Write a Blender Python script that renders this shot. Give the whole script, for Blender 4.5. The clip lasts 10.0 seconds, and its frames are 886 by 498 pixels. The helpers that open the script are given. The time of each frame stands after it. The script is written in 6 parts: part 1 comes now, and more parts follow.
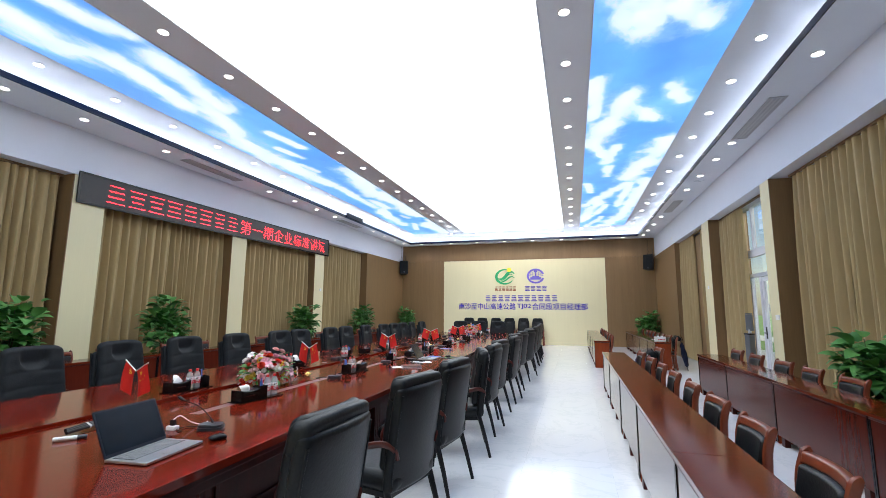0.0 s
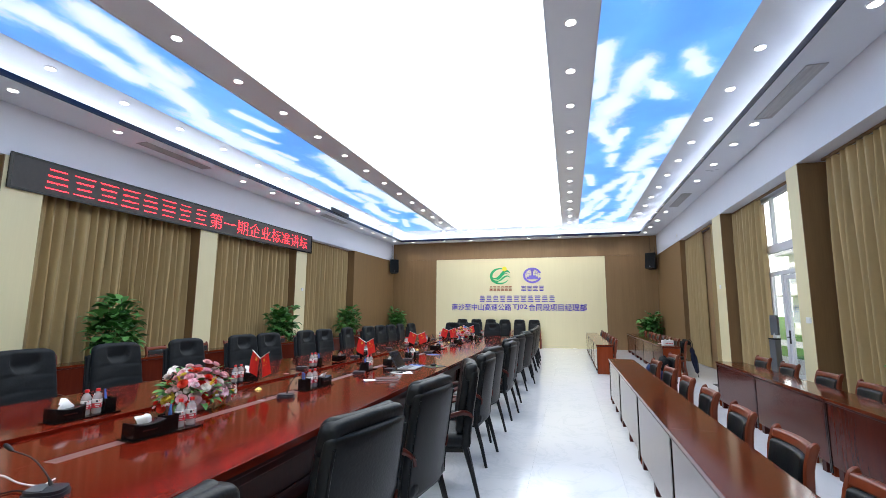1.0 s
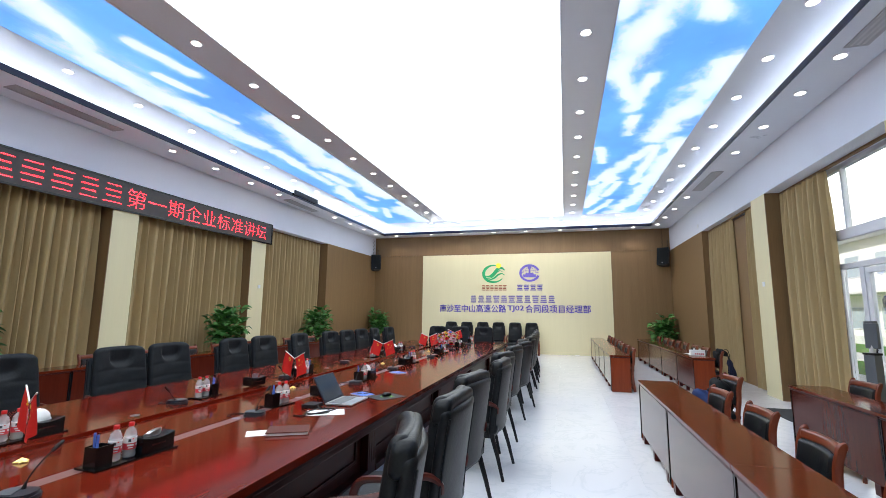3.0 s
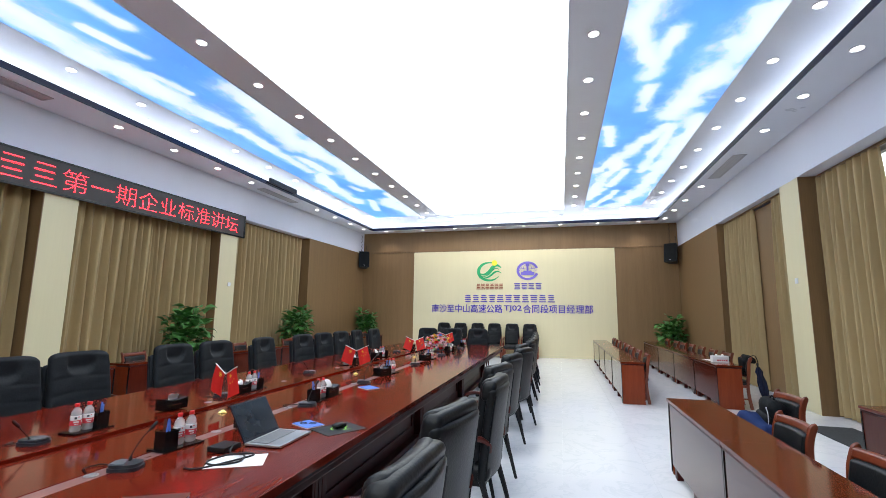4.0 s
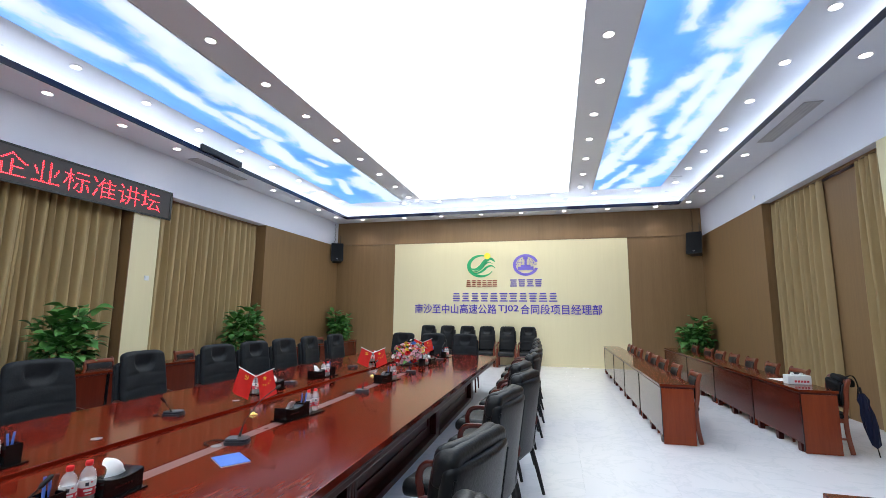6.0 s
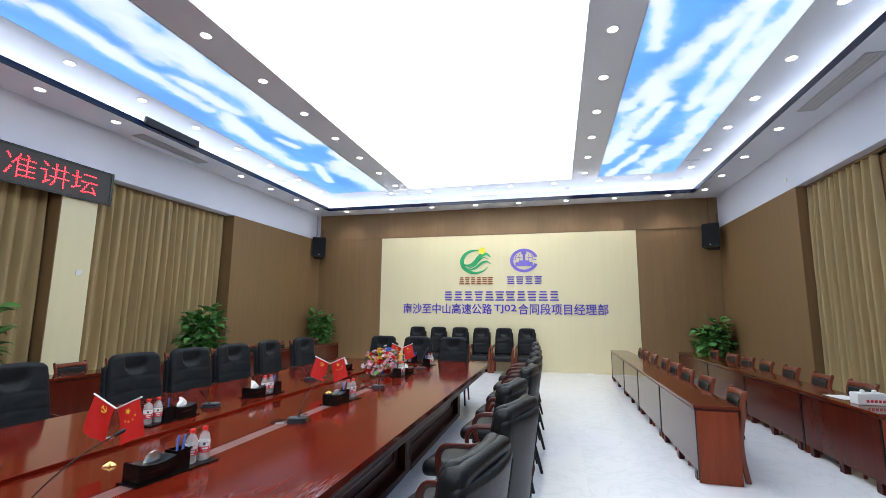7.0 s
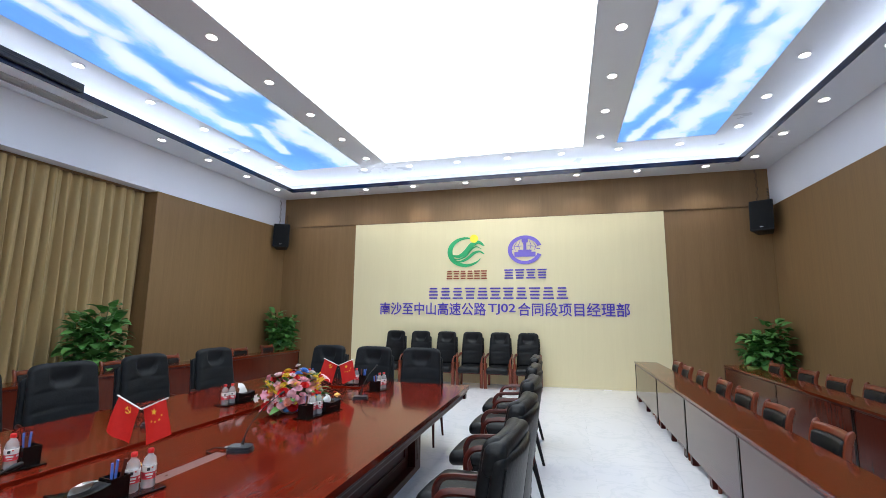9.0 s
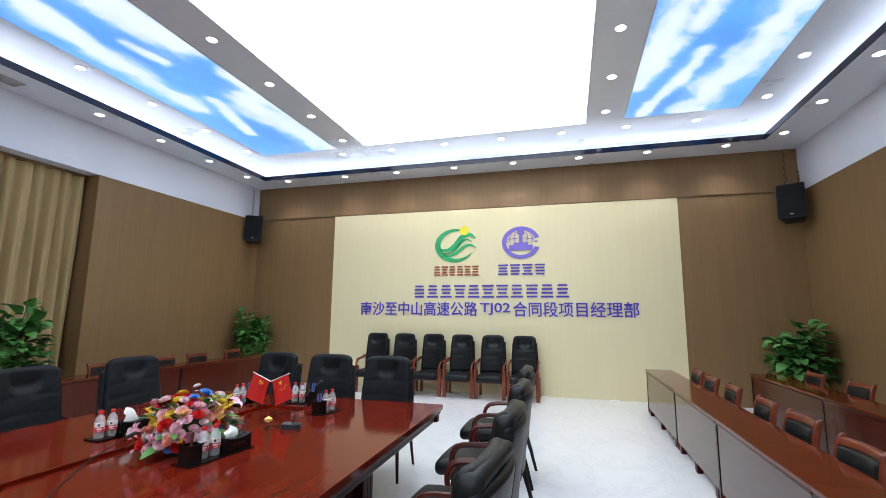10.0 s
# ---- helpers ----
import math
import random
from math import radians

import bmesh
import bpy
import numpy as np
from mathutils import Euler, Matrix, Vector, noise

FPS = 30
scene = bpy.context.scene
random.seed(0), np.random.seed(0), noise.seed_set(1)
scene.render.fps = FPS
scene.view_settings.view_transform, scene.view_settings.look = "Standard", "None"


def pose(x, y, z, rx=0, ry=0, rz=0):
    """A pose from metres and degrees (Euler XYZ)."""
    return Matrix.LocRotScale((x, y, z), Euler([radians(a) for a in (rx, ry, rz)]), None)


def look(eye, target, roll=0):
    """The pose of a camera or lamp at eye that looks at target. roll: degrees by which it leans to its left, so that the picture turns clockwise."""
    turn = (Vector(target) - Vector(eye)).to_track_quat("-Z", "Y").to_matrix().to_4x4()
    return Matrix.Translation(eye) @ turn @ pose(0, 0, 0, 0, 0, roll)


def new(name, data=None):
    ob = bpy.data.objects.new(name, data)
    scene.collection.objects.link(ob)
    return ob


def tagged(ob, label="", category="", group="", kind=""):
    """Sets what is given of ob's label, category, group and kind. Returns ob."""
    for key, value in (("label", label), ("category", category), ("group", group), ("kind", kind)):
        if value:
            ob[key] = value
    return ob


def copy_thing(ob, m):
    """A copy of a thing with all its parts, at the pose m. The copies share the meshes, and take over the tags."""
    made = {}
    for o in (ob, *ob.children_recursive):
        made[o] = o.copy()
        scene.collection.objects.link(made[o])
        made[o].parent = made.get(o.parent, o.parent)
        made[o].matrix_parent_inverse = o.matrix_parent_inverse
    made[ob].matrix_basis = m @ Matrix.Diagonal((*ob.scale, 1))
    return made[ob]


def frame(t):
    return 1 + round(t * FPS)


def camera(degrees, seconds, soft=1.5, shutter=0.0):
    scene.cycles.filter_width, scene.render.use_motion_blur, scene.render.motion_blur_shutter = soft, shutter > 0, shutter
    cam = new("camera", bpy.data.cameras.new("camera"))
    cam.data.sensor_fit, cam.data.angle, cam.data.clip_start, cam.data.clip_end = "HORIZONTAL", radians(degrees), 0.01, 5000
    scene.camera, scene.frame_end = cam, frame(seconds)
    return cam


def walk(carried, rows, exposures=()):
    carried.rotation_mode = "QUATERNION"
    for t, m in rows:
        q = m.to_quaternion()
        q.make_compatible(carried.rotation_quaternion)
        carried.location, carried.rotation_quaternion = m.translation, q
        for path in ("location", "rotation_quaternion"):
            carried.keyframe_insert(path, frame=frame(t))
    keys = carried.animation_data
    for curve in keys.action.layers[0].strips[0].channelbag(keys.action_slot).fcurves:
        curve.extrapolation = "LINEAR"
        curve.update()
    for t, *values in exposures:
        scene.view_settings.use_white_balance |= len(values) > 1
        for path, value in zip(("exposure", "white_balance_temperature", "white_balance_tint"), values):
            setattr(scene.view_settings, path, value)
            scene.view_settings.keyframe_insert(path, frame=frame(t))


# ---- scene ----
from functools import lru_cache

# ---------------- camera ----------------
cam = camera(89.7, 10.0, soft=0.8)
METRES, EYE, TILT, LEAN, TURN = 11.3, 1.45, 0.0, 0.0, 16.3
ROWS = [
    (0.0, 0.0, 0.0, 0.0, -0.05, 7.91, -0.37),
    (0.5, 0.0065, 0.0427, 0.0006, -0.37, 7.96, -0.38),
    (1.0, 0.0136, 0.0857, 0.0015, -0.61, 7.99, -0.41),
    (1.5, 0.0207, 0.1299, 0.0027, -0.8, 8.01, -0.5),
    (2.0, 0.0284, 0.1756, 0.0033, -0.95, 8.05, -0.54),
    (2.5, 0.0377, 0.2231, 0.0031, -1.03, 8.13, -0.58),
    (4.0, 0.0633, 0.37, 0.0043, -1.6, 8.17, -0.6),
    (4.5, 0.0709, 0.42, 0.0053, -1.81, 8.18, -0.61),
    (5.0, 0.0798, 0.4685, 0.0059, -1.94, 8.21, -0.61),
    (5.5, 0.0886, 0.518, 0.006, -2.08, 8.24, -0.59),
    (7.0, 0.1296, 0.6781, 0.0071, -2.07, 8.24, -0.55),
    (7.5, 0.141, 0.7296, 0.0075, -1.99, 8.28, -0.55),
    (8.0, 0.1558, 0.7794, 0.0078, -1.68, 8.3, -0.59),
    (8.5, 0.1694, 0.8289, 0.0081, -1.47, 8.32, -0.57),
    (9.0, 0.1878, 0.8771, 0.0086, -1.05, 8.31, -0.57),
    (9.5, 0.2035, 0.9258, 0.0093, -0.91, 8.3, -0.52),
    (10.0, 0.2203, 0.9731, 0.0097, -0.64, 8.31, -0.52),
]
walk(cam, [(t, pose(0, 0, EYE, TILT, LEAN, TURN) @ pose(METRES * x, METRES * y, METRES * z, 90 + pitch, roll, yaw)) for t, x, y, z, yaw, pitch, roll in ROWS],
     exposures=[(0.0, -0.05), (4.0, -0.07), (7.0, -0.14), (10.0, -0.18)])

# ---------------- daylight, exposure ----------------
WASH_END, WASH_SIDE = 41.0, 7.0
PANEL_LIGHT, SKY_LIGHT, SPOT_LIGHT, COVE_LIGHT = 3.1, 1.12, 11.0, 12.0
world = bpy.data.worlds.new("daylight")
scene.world = world
world.use_nodes = True
_n = world.node_tree.nodes
_sky = _n.new("ShaderNodeTexSky")
_sky.sky_type, _sky.sun_disc = "NISHITA", False
_sky.sun_elevation, _sky.sun_rotation = radians(36), radians(260)
_n["Background"].inputs["Strength"].default_value = 0.15
world.node_tree.links.new(_sky.outputs[0], _n["Background"].inputs["Color"])
_sun = bpy.data.lights.new("sun", "SUN")
_sun.energy, _sun.angle, _sun.color = 5.0, radians(3), (1.0, 0.96, 0.9)
_s = new("sun", _sun)
_s.matrix_world = look((-30, 4, 28), (8, 11, 0))

# ---------------- mesh helpers ----------------
def empty(name, m=None):
    ob = new(name)
    ob.empty_display_size = 0.1
    if m is not None:
        ob.matrix_basis = m
    return ob


def to_ob(name, bm, material, smooth=True, angle=35):
    me = bpy.data.meshes.new(name)
    bmesh.ops.recalc_face_normals(bm, faces=bm.faces)
    bm.to_mesh(me)
    bm.free()
    if smooth:
        flat = np.empty(len(me.polygons), dtype=np.int32)
        me.polygons.foreach_get("material_index", flat)
        me.set_sharp_from_angle(angle=radians(angle))
        me.polygons.foreach_set("use_smooth", (flat == 0).tolist())
        me.polygons.foreach_set("material_index", np.zeros_like(flat))
    if material:
        me.materials.append(material)
    return new(name, me)


def part(name, bm, material, parent, label="", smooth=True):
    ob = to_ob(name, bm, material, smooth)
    ob.parent = parent
    if label:
        tagged(ob, label)
    return ob


def solid(name, bm, material, label, category, kind="", group="", smooth=True):
    return tagged(to_ob(name, bm, material, smooth), label, category, group, kind)


def B():
    return bmesh.new()


def box(bm, x0, x1, y0, y1, z0, z1, r=0.0):
    """A box; r bevels its edges."""
    vs = [bm.verts.new((x, y, z)) for x in (x0, x1) for y in (y0, y1) for z in (z0, z1)]
    fs = [bm.faces.new([vs[i] for i in f]) for f in ((0, 1, 3, 2), (4, 6, 7, 5), (0, 4, 5, 1), (2, 3, 7, 6), (0, 2, 6, 4), (1, 5, 7, 3))]
    if r:
        es = list({e for f in fs for e in f.edges})
        made = bmesh.ops.bevel(bm, geom=es, offset=r, segments=2, affect="EDGES", profile=0.6)
        for f in {f for v in made["verts"] for f in v.link_faces}:
            f.normal_update()
            if max(abs(c) for c in f.normal) > 0.9999:
                f.material_index = 1  # flat face of a bevelled box
    return bm


def boxm(*a, r=0.0):
    return box(B(), *a, r=r)


def rbox(bm, c, h, r, inner=(1, 1, 1), bend=None):
    """A cushion-like rounded box: centre c, half sizes h, corner radius r; bend moves each point."""
    axes = []
    for k in range(3):
        flat = h[k] - r
        steps = [-h[k], -flat - 0.35 * r, -flat] + [-flat + 2 * flat * i / inner[k] for i in range(1, inner[k])] + [flat, flat + 0.35 * r, h[k]]
        axes.append(steps)
    made = {}

    def vert(i, j, k):
        key = (i, j, k)
        if key not in made:
            p = Vector((axes[0][i], axes[1][j], axes[2][k]))
            q = Vector([max(-(h[n] - r), min(h[n] - r, p[n])) for n in range(3)])
            d = p - q
            p = q + d.normalized() * r + Vector(c)
            made[key] = bm.verts.new(bend(p) if bend else p)
        return made[key]

    n = [len(a) - 1 for a in axes]
    for ax in range(3):
        u, v = [k for k in range(3) if k != ax]
        for side in (0, n[ax]):
            for i in range(n[u]):
                for j in range(n[v]):
                    ids = []
                    for a, b in ((0, 0), (1, 0), (1, 1), (0, 1)):
                        idx = [0, 0, 0]
                        idx[ax], idx[u], idx[v] = side, i + a, j + b
                        ids.append(vert(*idx))
                    bm.faces.new(ids)
    return bm


def tube(bm, pts, rad, sides=8, flat=1.0, taper=None):
    """A rod swept along points; taper gives the radius factor along it."""
    pts = [Vector(p) for p in pts]
    rings = []
    side = None
    for i, p in enumerate(pts):
        d = (pts[min(i + 1, len(pts) - 1)] - pts[max(i - 1, 0)]).normalized()
        if side is None:
            side = d.cross(Vector((0, 0, 1)) if abs(d.z) < 0.9 else Vector((1, 0, 0))).normalized()
        side = (side - d * side.dot(d)).normalized()
        up = side.cross(d)
        k = rad * (taper(i / (len(pts) - 1)) if taper else 1)
        rings.append([bm.verts.new(p + side * math.cos(a) * k + up * math.sin(a) * k * flat) for a in [2 * math.pi * s / sides for s in range(sides)]])
    for a, b in zip(rings, rings[1:]):
        for s in range(sides):
            bm.faces.new((a[s], a[(s + 1) % sides], b[(s + 1) % sides], b[s]))
    bm.faces.new(rings[0][::-1])
    bm.faces.new(rings[-1])
    return bm


def curve_pts(ctrl, n=6):
    """Catmull-Rom points through ctrl."""
    c = [Vector(p) for p in ctrl]
    c = [2 * c[0] - c[1]] + c + [2 * c[-1] - c[-2]]
    out = []
    for i in range(1, len(c) - 2):
        for k in range(n):
            t = k / n
            a, b, d, e = c[i - 1], c[i], c[i + 1], c[i + 2]
            out.append(0.5 * (2 * b + (d - a) * t + (2 * a - 5 * b + 4 * d - e) * t * t + (3 * b - a - 3 * d + e) * t ** 3))
    return out + [c[-2]]


def lathe(bm, prof, sides=16, c=(0, 0, 0), sx=1.0, sy=1.0):
    """A turned body from (radius, height) steps."""
    rings = []
    for r, z in prof:
        rings.append([bm.verts.new((c[0] + r * math.cos(2 * math.pi * s / sides) * sx, c[1] + r * math.sin(2 * math.pi * s / sides) * sy, c[2] + z)) for s in range(sides)])
    for a, b in zip(rings, rings[1:]):
        for s in range(sides):
            bm.faces.new((a[s], a[(s + 1) % sides], b[(s + 1) % sides], b[s]))
    bm.faces.new(rings[0][::-1])
    bm.faces.new(rings[-1])
    return bm


def prism(bm, outline, z0, z1):
    """An upright prism over a plan outline."""
    lo = [bm.verts.new((x, y, z0)) for x, y in outline]
    hi = [bm.verts.new((x, y, z1)) for x, y in outline]
    n = len(outline)
    bm.faces.new(lo[::-1])
    bm.faces.new(hi)
    for i in range(n):
        bm.faces.new((lo[i], lo[(i + 1) % n], hi[(i + 1) % n], hi[i]))
    return bm


def moved(bm, m):
    bmesh.ops.transform(bm, matrix=m, verts=bm.verts)
    return bm

# ---------------- materials ----------------
def nodes_of(name):
    m = bpy.data.materials.new(name)
    m.use_nodes = True
    nt = m.node_tree
    return m, nt, nt.nodes["Principled BSDF"]


def node(nt, kind, **inputs):
    n = nt.nodes.new(kind)
    for k, v in inputs.items():
        n.inputs[k.replace("_", " ")].default_value = v
    return n


def coords(nt, scale=(1, 1, 1), space="Object"):
    tc = nt.nodes.new("ShaderNodeTexCoord")
    mp = nt.nodes.new("ShaderNodeMapping")
    mp.inputs["Scale"].default_value = scale
    nt.links.new(tc.outputs[space], mp.inputs["Vector"])
    return mp.outputs["Vector"]


def ramp(nt, fac, stops):
    r = nt.nodes.new("ShaderNodeValToRGB")
    while len(r.color_ramp.elements) < len(stops):
        r.color_ramp.elements.new(0.5)
    for e, (p, c) in zip(r.color_ramp.elements, stops):
        e.position, e.color = p, (*c, 1)
    nt.links.new(fac, r.inputs["Fac"])
    return r.outputs["Color"]


def surface(name, dark, light, rough, scale=(3, 3, 3), fine=60.0, bump=0.1, metal=0.0, coat=0.0, detail=5.0, spec=0.5, rough_var=0.08, sheen=0.0, by_object=0.0, bump_dist=0.002, world=False):
    """A material with colour and gloss varied at two scales and fine relief."""
    m, nt, p = nodes_of(name)
    v = coords(nt, scale, "Object")
    if world:
        v.node.inputs["Vector"].links and nt.links.remove(v.node.inputs["Vector"].links[0])
        nt.links.new(nt.nodes.new("ShaderNodeNewGeometry").outputs["Position"], v.node.inputs["Vector"])
    n1 = node(nt, "ShaderNodeTexNoise", Scale=1.0, Detail=detail, Roughness=0.6)
    nt.links.new(v, n1.inputs["Vector"])
    n2 = node(nt, "ShaderNodeTexNoise", Scale=fine, Detail=3.0)
    nt.links.new(v, n2.inputs["Vector"])
    mix = nt.nodes.new("ShaderNodeMath")
    mix.operation = "MULTIPLY_ADD"
    mix.inputs[1].default_value = 0.35
    nt.links.new(n2.outputs["Fac"], mix.inputs[0])
    sc = nt.nodes.new("ShaderNodeMath")
    sc.operation = "MULTIPLY"
    sc.inputs[1].default_value = 0.65
    nt.links.new(n1.outputs["Fac"], sc.inputs[0])
    nt.links.new(sc.outputs[0], mix.inputs[2])
    fac = mix.outputs[0]
    if by_object:
        info = nt.nodes.new("ShaderNodeObjectInfo")
        add = nt.nodes.new("ShaderNodeMath")
        add.operation = "MULTIPLY_ADD"
        add.inputs[1].default_value = by_object
        nt.links.new(info.outputs["Random"], add.inputs[0])
        nt.links.new(fac, add.inputs[2])
        sub = nt.nodes.new("ShaderNodeMath")
        sub.operation = "SUBTRACT"
        sub.inputs[1].default_value = by_object / 2
        nt.links.new(add.outputs[0], sub.inputs[0])
        fac = sub.outputs[0]
    nt.links.new(ramp(nt, fac, [(0.32, dark), (0.68, light)]), p.inputs["Base Color"])
    rr = nt.nodes.new("ShaderNodeMapRange")
    rr.inputs["To Min"].default_value, rr.inputs["To Max"].default_value = max(0.02, rough - rough_var), rough + rough_var
    nt.links.new(n1.outputs["Fac"], rr.inputs["Value"])
    nt.links.new(rr.outputs[0], p.inputs["Roughness"])
    p.inputs["Metallic"].default_value = metal
    p.inputs["Coat Weight"].default_value = coat
    p.inputs["Coat Roughness"].default_value = 0.08
    p.inputs["Specular IOR Level"].default_value = spec
    p.inputs["Sheen Weight"].default_value = sheen
    if bump:
        b = node(nt, "ShaderNodeBump", Strength=bump, Distance=bump_dist)
        nt.links.new(n2.outputs["Fac"], b.inputs["Height"])
        nt.links.new(b.outputs["Normal"], p.inputs["Normal"])
    return m


def glow(name, colour, strength):
    m, nt, p = nodes_of(name)
    p.inputs["Base Color"].default_value = (*[min(1, c) * 0.8 for c in colour], 1)
    p.inputs["Emission Color"].default_value = (*colour, 1)
    p.inputs["Emission Strength"].default_value = strength
    return m


def sky_print(name, strength, streak):
    """A luminous ceiling sheet printed with a blue sky; the sheet's cloud layer says where the white banks lie."""
    m, nt, p = nodes_of(name)
    mp = coords(nt, (streak[0], streak[1], 1))
    mp.node.inputs["Rotation"].default_value = (0, 0, streak[2])
    n1 = node(nt, "ShaderNodeTexNoise", Scale=1.5, Detail=10.0, Roughness=0.62, Distortion=0.2)
    nt.links.new(mp, n1.inputs["Vector"])
    bank = nt.nodes.new("ShaderNodeAttribute")
    bank.attribute_name = "cloud"
    add = nt.nodes.new("ShaderNodeMath")
    add.operation = "MULTIPLY_ADD"
    add.inputs[1].default_value = 1.7
    nt.links.new(n1.outputs["Fac"], add.inputs[0])
    nt.links.new(bank.outputs["Fac"], add.inputs[2])
    shift = nt.nodes.new("ShaderNodeMath")
    shift.operation = "SUBTRACT"
    shift.inputs[1].default_value = 0.85
    nt.links.new(add.outputs[0], shift.inputs[0])
    cloud = ramp(nt, shift.outputs[0], [(0.16, (0, 0, 0)), (0.42, (0.16, 0.16, 0.16)), (0.68, (0.74, 0.74, 0.74)), (0.92, (1, 1, 1))])
    n2 = node(nt, "ShaderNodeTexNoise", Scale=0.45, Detail=3.0)
    nt.links.new(mp, n2.inputs["Vector"])
    blue = ramp(nt, n2.outputs["Fac"], [(0.3, (0.02, 0.235, 0.86)), (0.52, (0.055, 0.35, 0.95)), (0.72, (0.15, 0.5, 1.0))])
    mix = nt.nodes.new("ShaderNodeMix")
    mix.data_type = "RGBA"
    nt.links.new(cloud, mix.inputs["Factor"])
    nt.links.new(blue, mix.inputs["A"])
    mix.inputs["B"].default_value = (0.8, 0.91, 1.0, 1)
    nt.links.new(mix.outputs["Result"], p.inputs["Emission Color"])
    p.inputs["Base Color"].default_value = (0.3, 0.4, 0.5, 1)
    p.inputs["Emission Strength"].default_value = strength
    return m


def led_dots(name, colour, strength, pitch):
    """Lit dots of a dot-matrix sign."""
    m, nt, p = nodes_of(name)
    v = coords(nt, (1 / pitch, 1 / pitch, 1 / pitch))
    vo = nt.nodes.new("ShaderNodeVectorMath")
    vo.operation = "FRACTION"
    nt.links.new(v, vo.inputs[0])
    sub = nt.nodes.new("ShaderNodeVectorMath")
    sub.operation = "SUBTRACT"
    sub.inputs[1].default_value = (0.5, 0.5, 0.5)
    nt.links.new(vo.outputs[0], sub.inputs[0])
    flat = nt.nodes.new("ShaderNodeVectorMath")
    flat.operation = "MULTIPLY"
    flat.inputs[1].default_value = (1, 1, 0)
    nt.links.new(sub.outputs[0], flat.inputs[0])
    ln = nt.nodes.new("ShaderNodeVectorMath")
    ln.operation = "LENGTH"
    nt.links.new(flat.outputs[0], ln.inputs[0])
    mr = nt.nodes.new("ShaderNodeMapRange")
    mr.inputs["From Min"].default_value, mr.inputs["From Max"].default_value = 0.2, 0.4
    mr.inputs["To Min"].default_value, mr.inputs["To Max"].default_value = strength, 0.0
    nt.links.new(ln.outputs["Value"], mr.inputs["Value"])
    p.inputs["Base Color"].default_value = (0.05, 0.01, 0.01, 1)
    p.inputs["Emission Color"].default_value = (*colour, 1)
    nt.links.new(mr.outputs[0], p.inputs["Emission Strength"])
    return m


def clear(name, colour, rough, ior=1.45, through_part=1.0):
    m, nt, p = nodes_of(name)
    p.inputs["Base Color"].default_value = (*colour, 1)
    p.inputs["Transmission Weight"].default_value = through_part
    p.inputs["Roughness"].default_value = rough
    p.inputs["IOR"].default_value = ior
    return m


def marble(name):
    m, nt, p = nodes_of(name)
    tc = nt.nodes.new("ShaderNodeTexCoord")
    info = nt.nodes.new("ShaderNodeObjectInfo")
    off = nt.nodes.new("ShaderNodeVectorMath")
    off.operation = "MULTIPLY_ADD"
    off.inputs[1].default_value = (0, 0, 0)
    comb = nt.nodes.new("ShaderNodeCombineXYZ")
    mul = nt.nodes.new("ShaderNodeMath")
    mul.operation = "MULTIPLY"
    mul.inputs[1].default_value = 40.0
    nt.links.new(info.outputs["Random"], mul.inputs[0])
    for k in range(3):
        nt.links.new(mul.outputs[0], comb.inputs[k])
    add = nt.nodes.new("ShaderNodeVectorMath")
    nt.links.new(tc.outputs["Object"], add.inputs[0])
    nt.links.new(comb.outputs[0], add.inputs[1])
    n1 = node(nt, "ShaderNodeTexNoise", Scale=1.6, Detail=8.0, Roughness=0.6, Distortion=1.4)
    nt.links.new(add.outputs[0], n1.inputs["Vector"])
    n2 = node(nt, "ShaderNodeTexNoise", Scale=0.8, Detail=3.0)
    nt.links.new(add.outputs[0], n2.inputs["Vector"])
    vein = ramp(nt, n1.outputs["Fac"], [(0.0, (0.885, 0.872, 0.895)), (0.46, (0.885, 0.872, 0.895)), (0.5, (0.81, 0.81, 0.835)), (0.53, (0.885, 0.872, 0.895)), (1.0, (0.89, 0.885, 0.91))])
    cloud = ramp(nt, n2.outputs["Fac"], [(0.3, (0.96, 0.97, 0.98)), (0.7, (1, 1, 1))])
    mix = nt.nodes.new("ShaderNodeMix")
    mix.data_type, mix.blend_type = "RGBA", "MULTIPLY"
    mix.inputs["Factor"].default_value = 1.0
    nt.links.new(vein, mix.inputs["A"])
    nt.links.new(cloud, mix.inputs["B"])
    nt.links.new(mix.outputs["Result"], p.inputs["Base Color"])
    p.inputs["Roughness"].default_value = 0.1
    p.inputs["Specular IOR Level"].default_value = 0.5
    return m


M_WHITE = surface("white_paint", (0.717, 0.74, 0.83), (0.772, 0.795, 0.885), 0.6, (0.6, 0.6, 0.6), 150, 0.04)
M_CEIL = surface("ceiling_paint", (0.732, 0.765, 0.835), (0.78, 0.815, 0.88), 0.3, (0.5, 0.5, 0.5), 150, 0.04)
M_WOODWALL = surface("brown_wall_board", (0.215, 0.124, 0.052), (0.265, 0.157, 0.069), 0.5, (9, 9, 0.35), 8, 0.12)
M_REVEAL = surface("dark_brown_board", (0.185, 0.105, 0.045), (0.235, 0.136, 0.06), 0.5, (9, 9, 0.35), 8, 0.1)
M_CREAM = surface("cream_wall_board", (0.77, 0.68, 0.425), (0.8, 0.71, 0.45), 0.55, (7, 7, 0.3), 8, 0.04)
M_CURTAIN = surface("tan_curtain_cloth", (0.37, 0.262, 0.118), (0.47, 0.345, 0.168), 0.75, (4, 4, 0.6), 90, 0.35, sheen=0.08)
M_FLOOR = marble("polished_white_marble_tile")
M_GROUT = surface("pale_grout", (0.76, 0.78, 0.8), (0.81, 0.83, 0.85), 0.6)
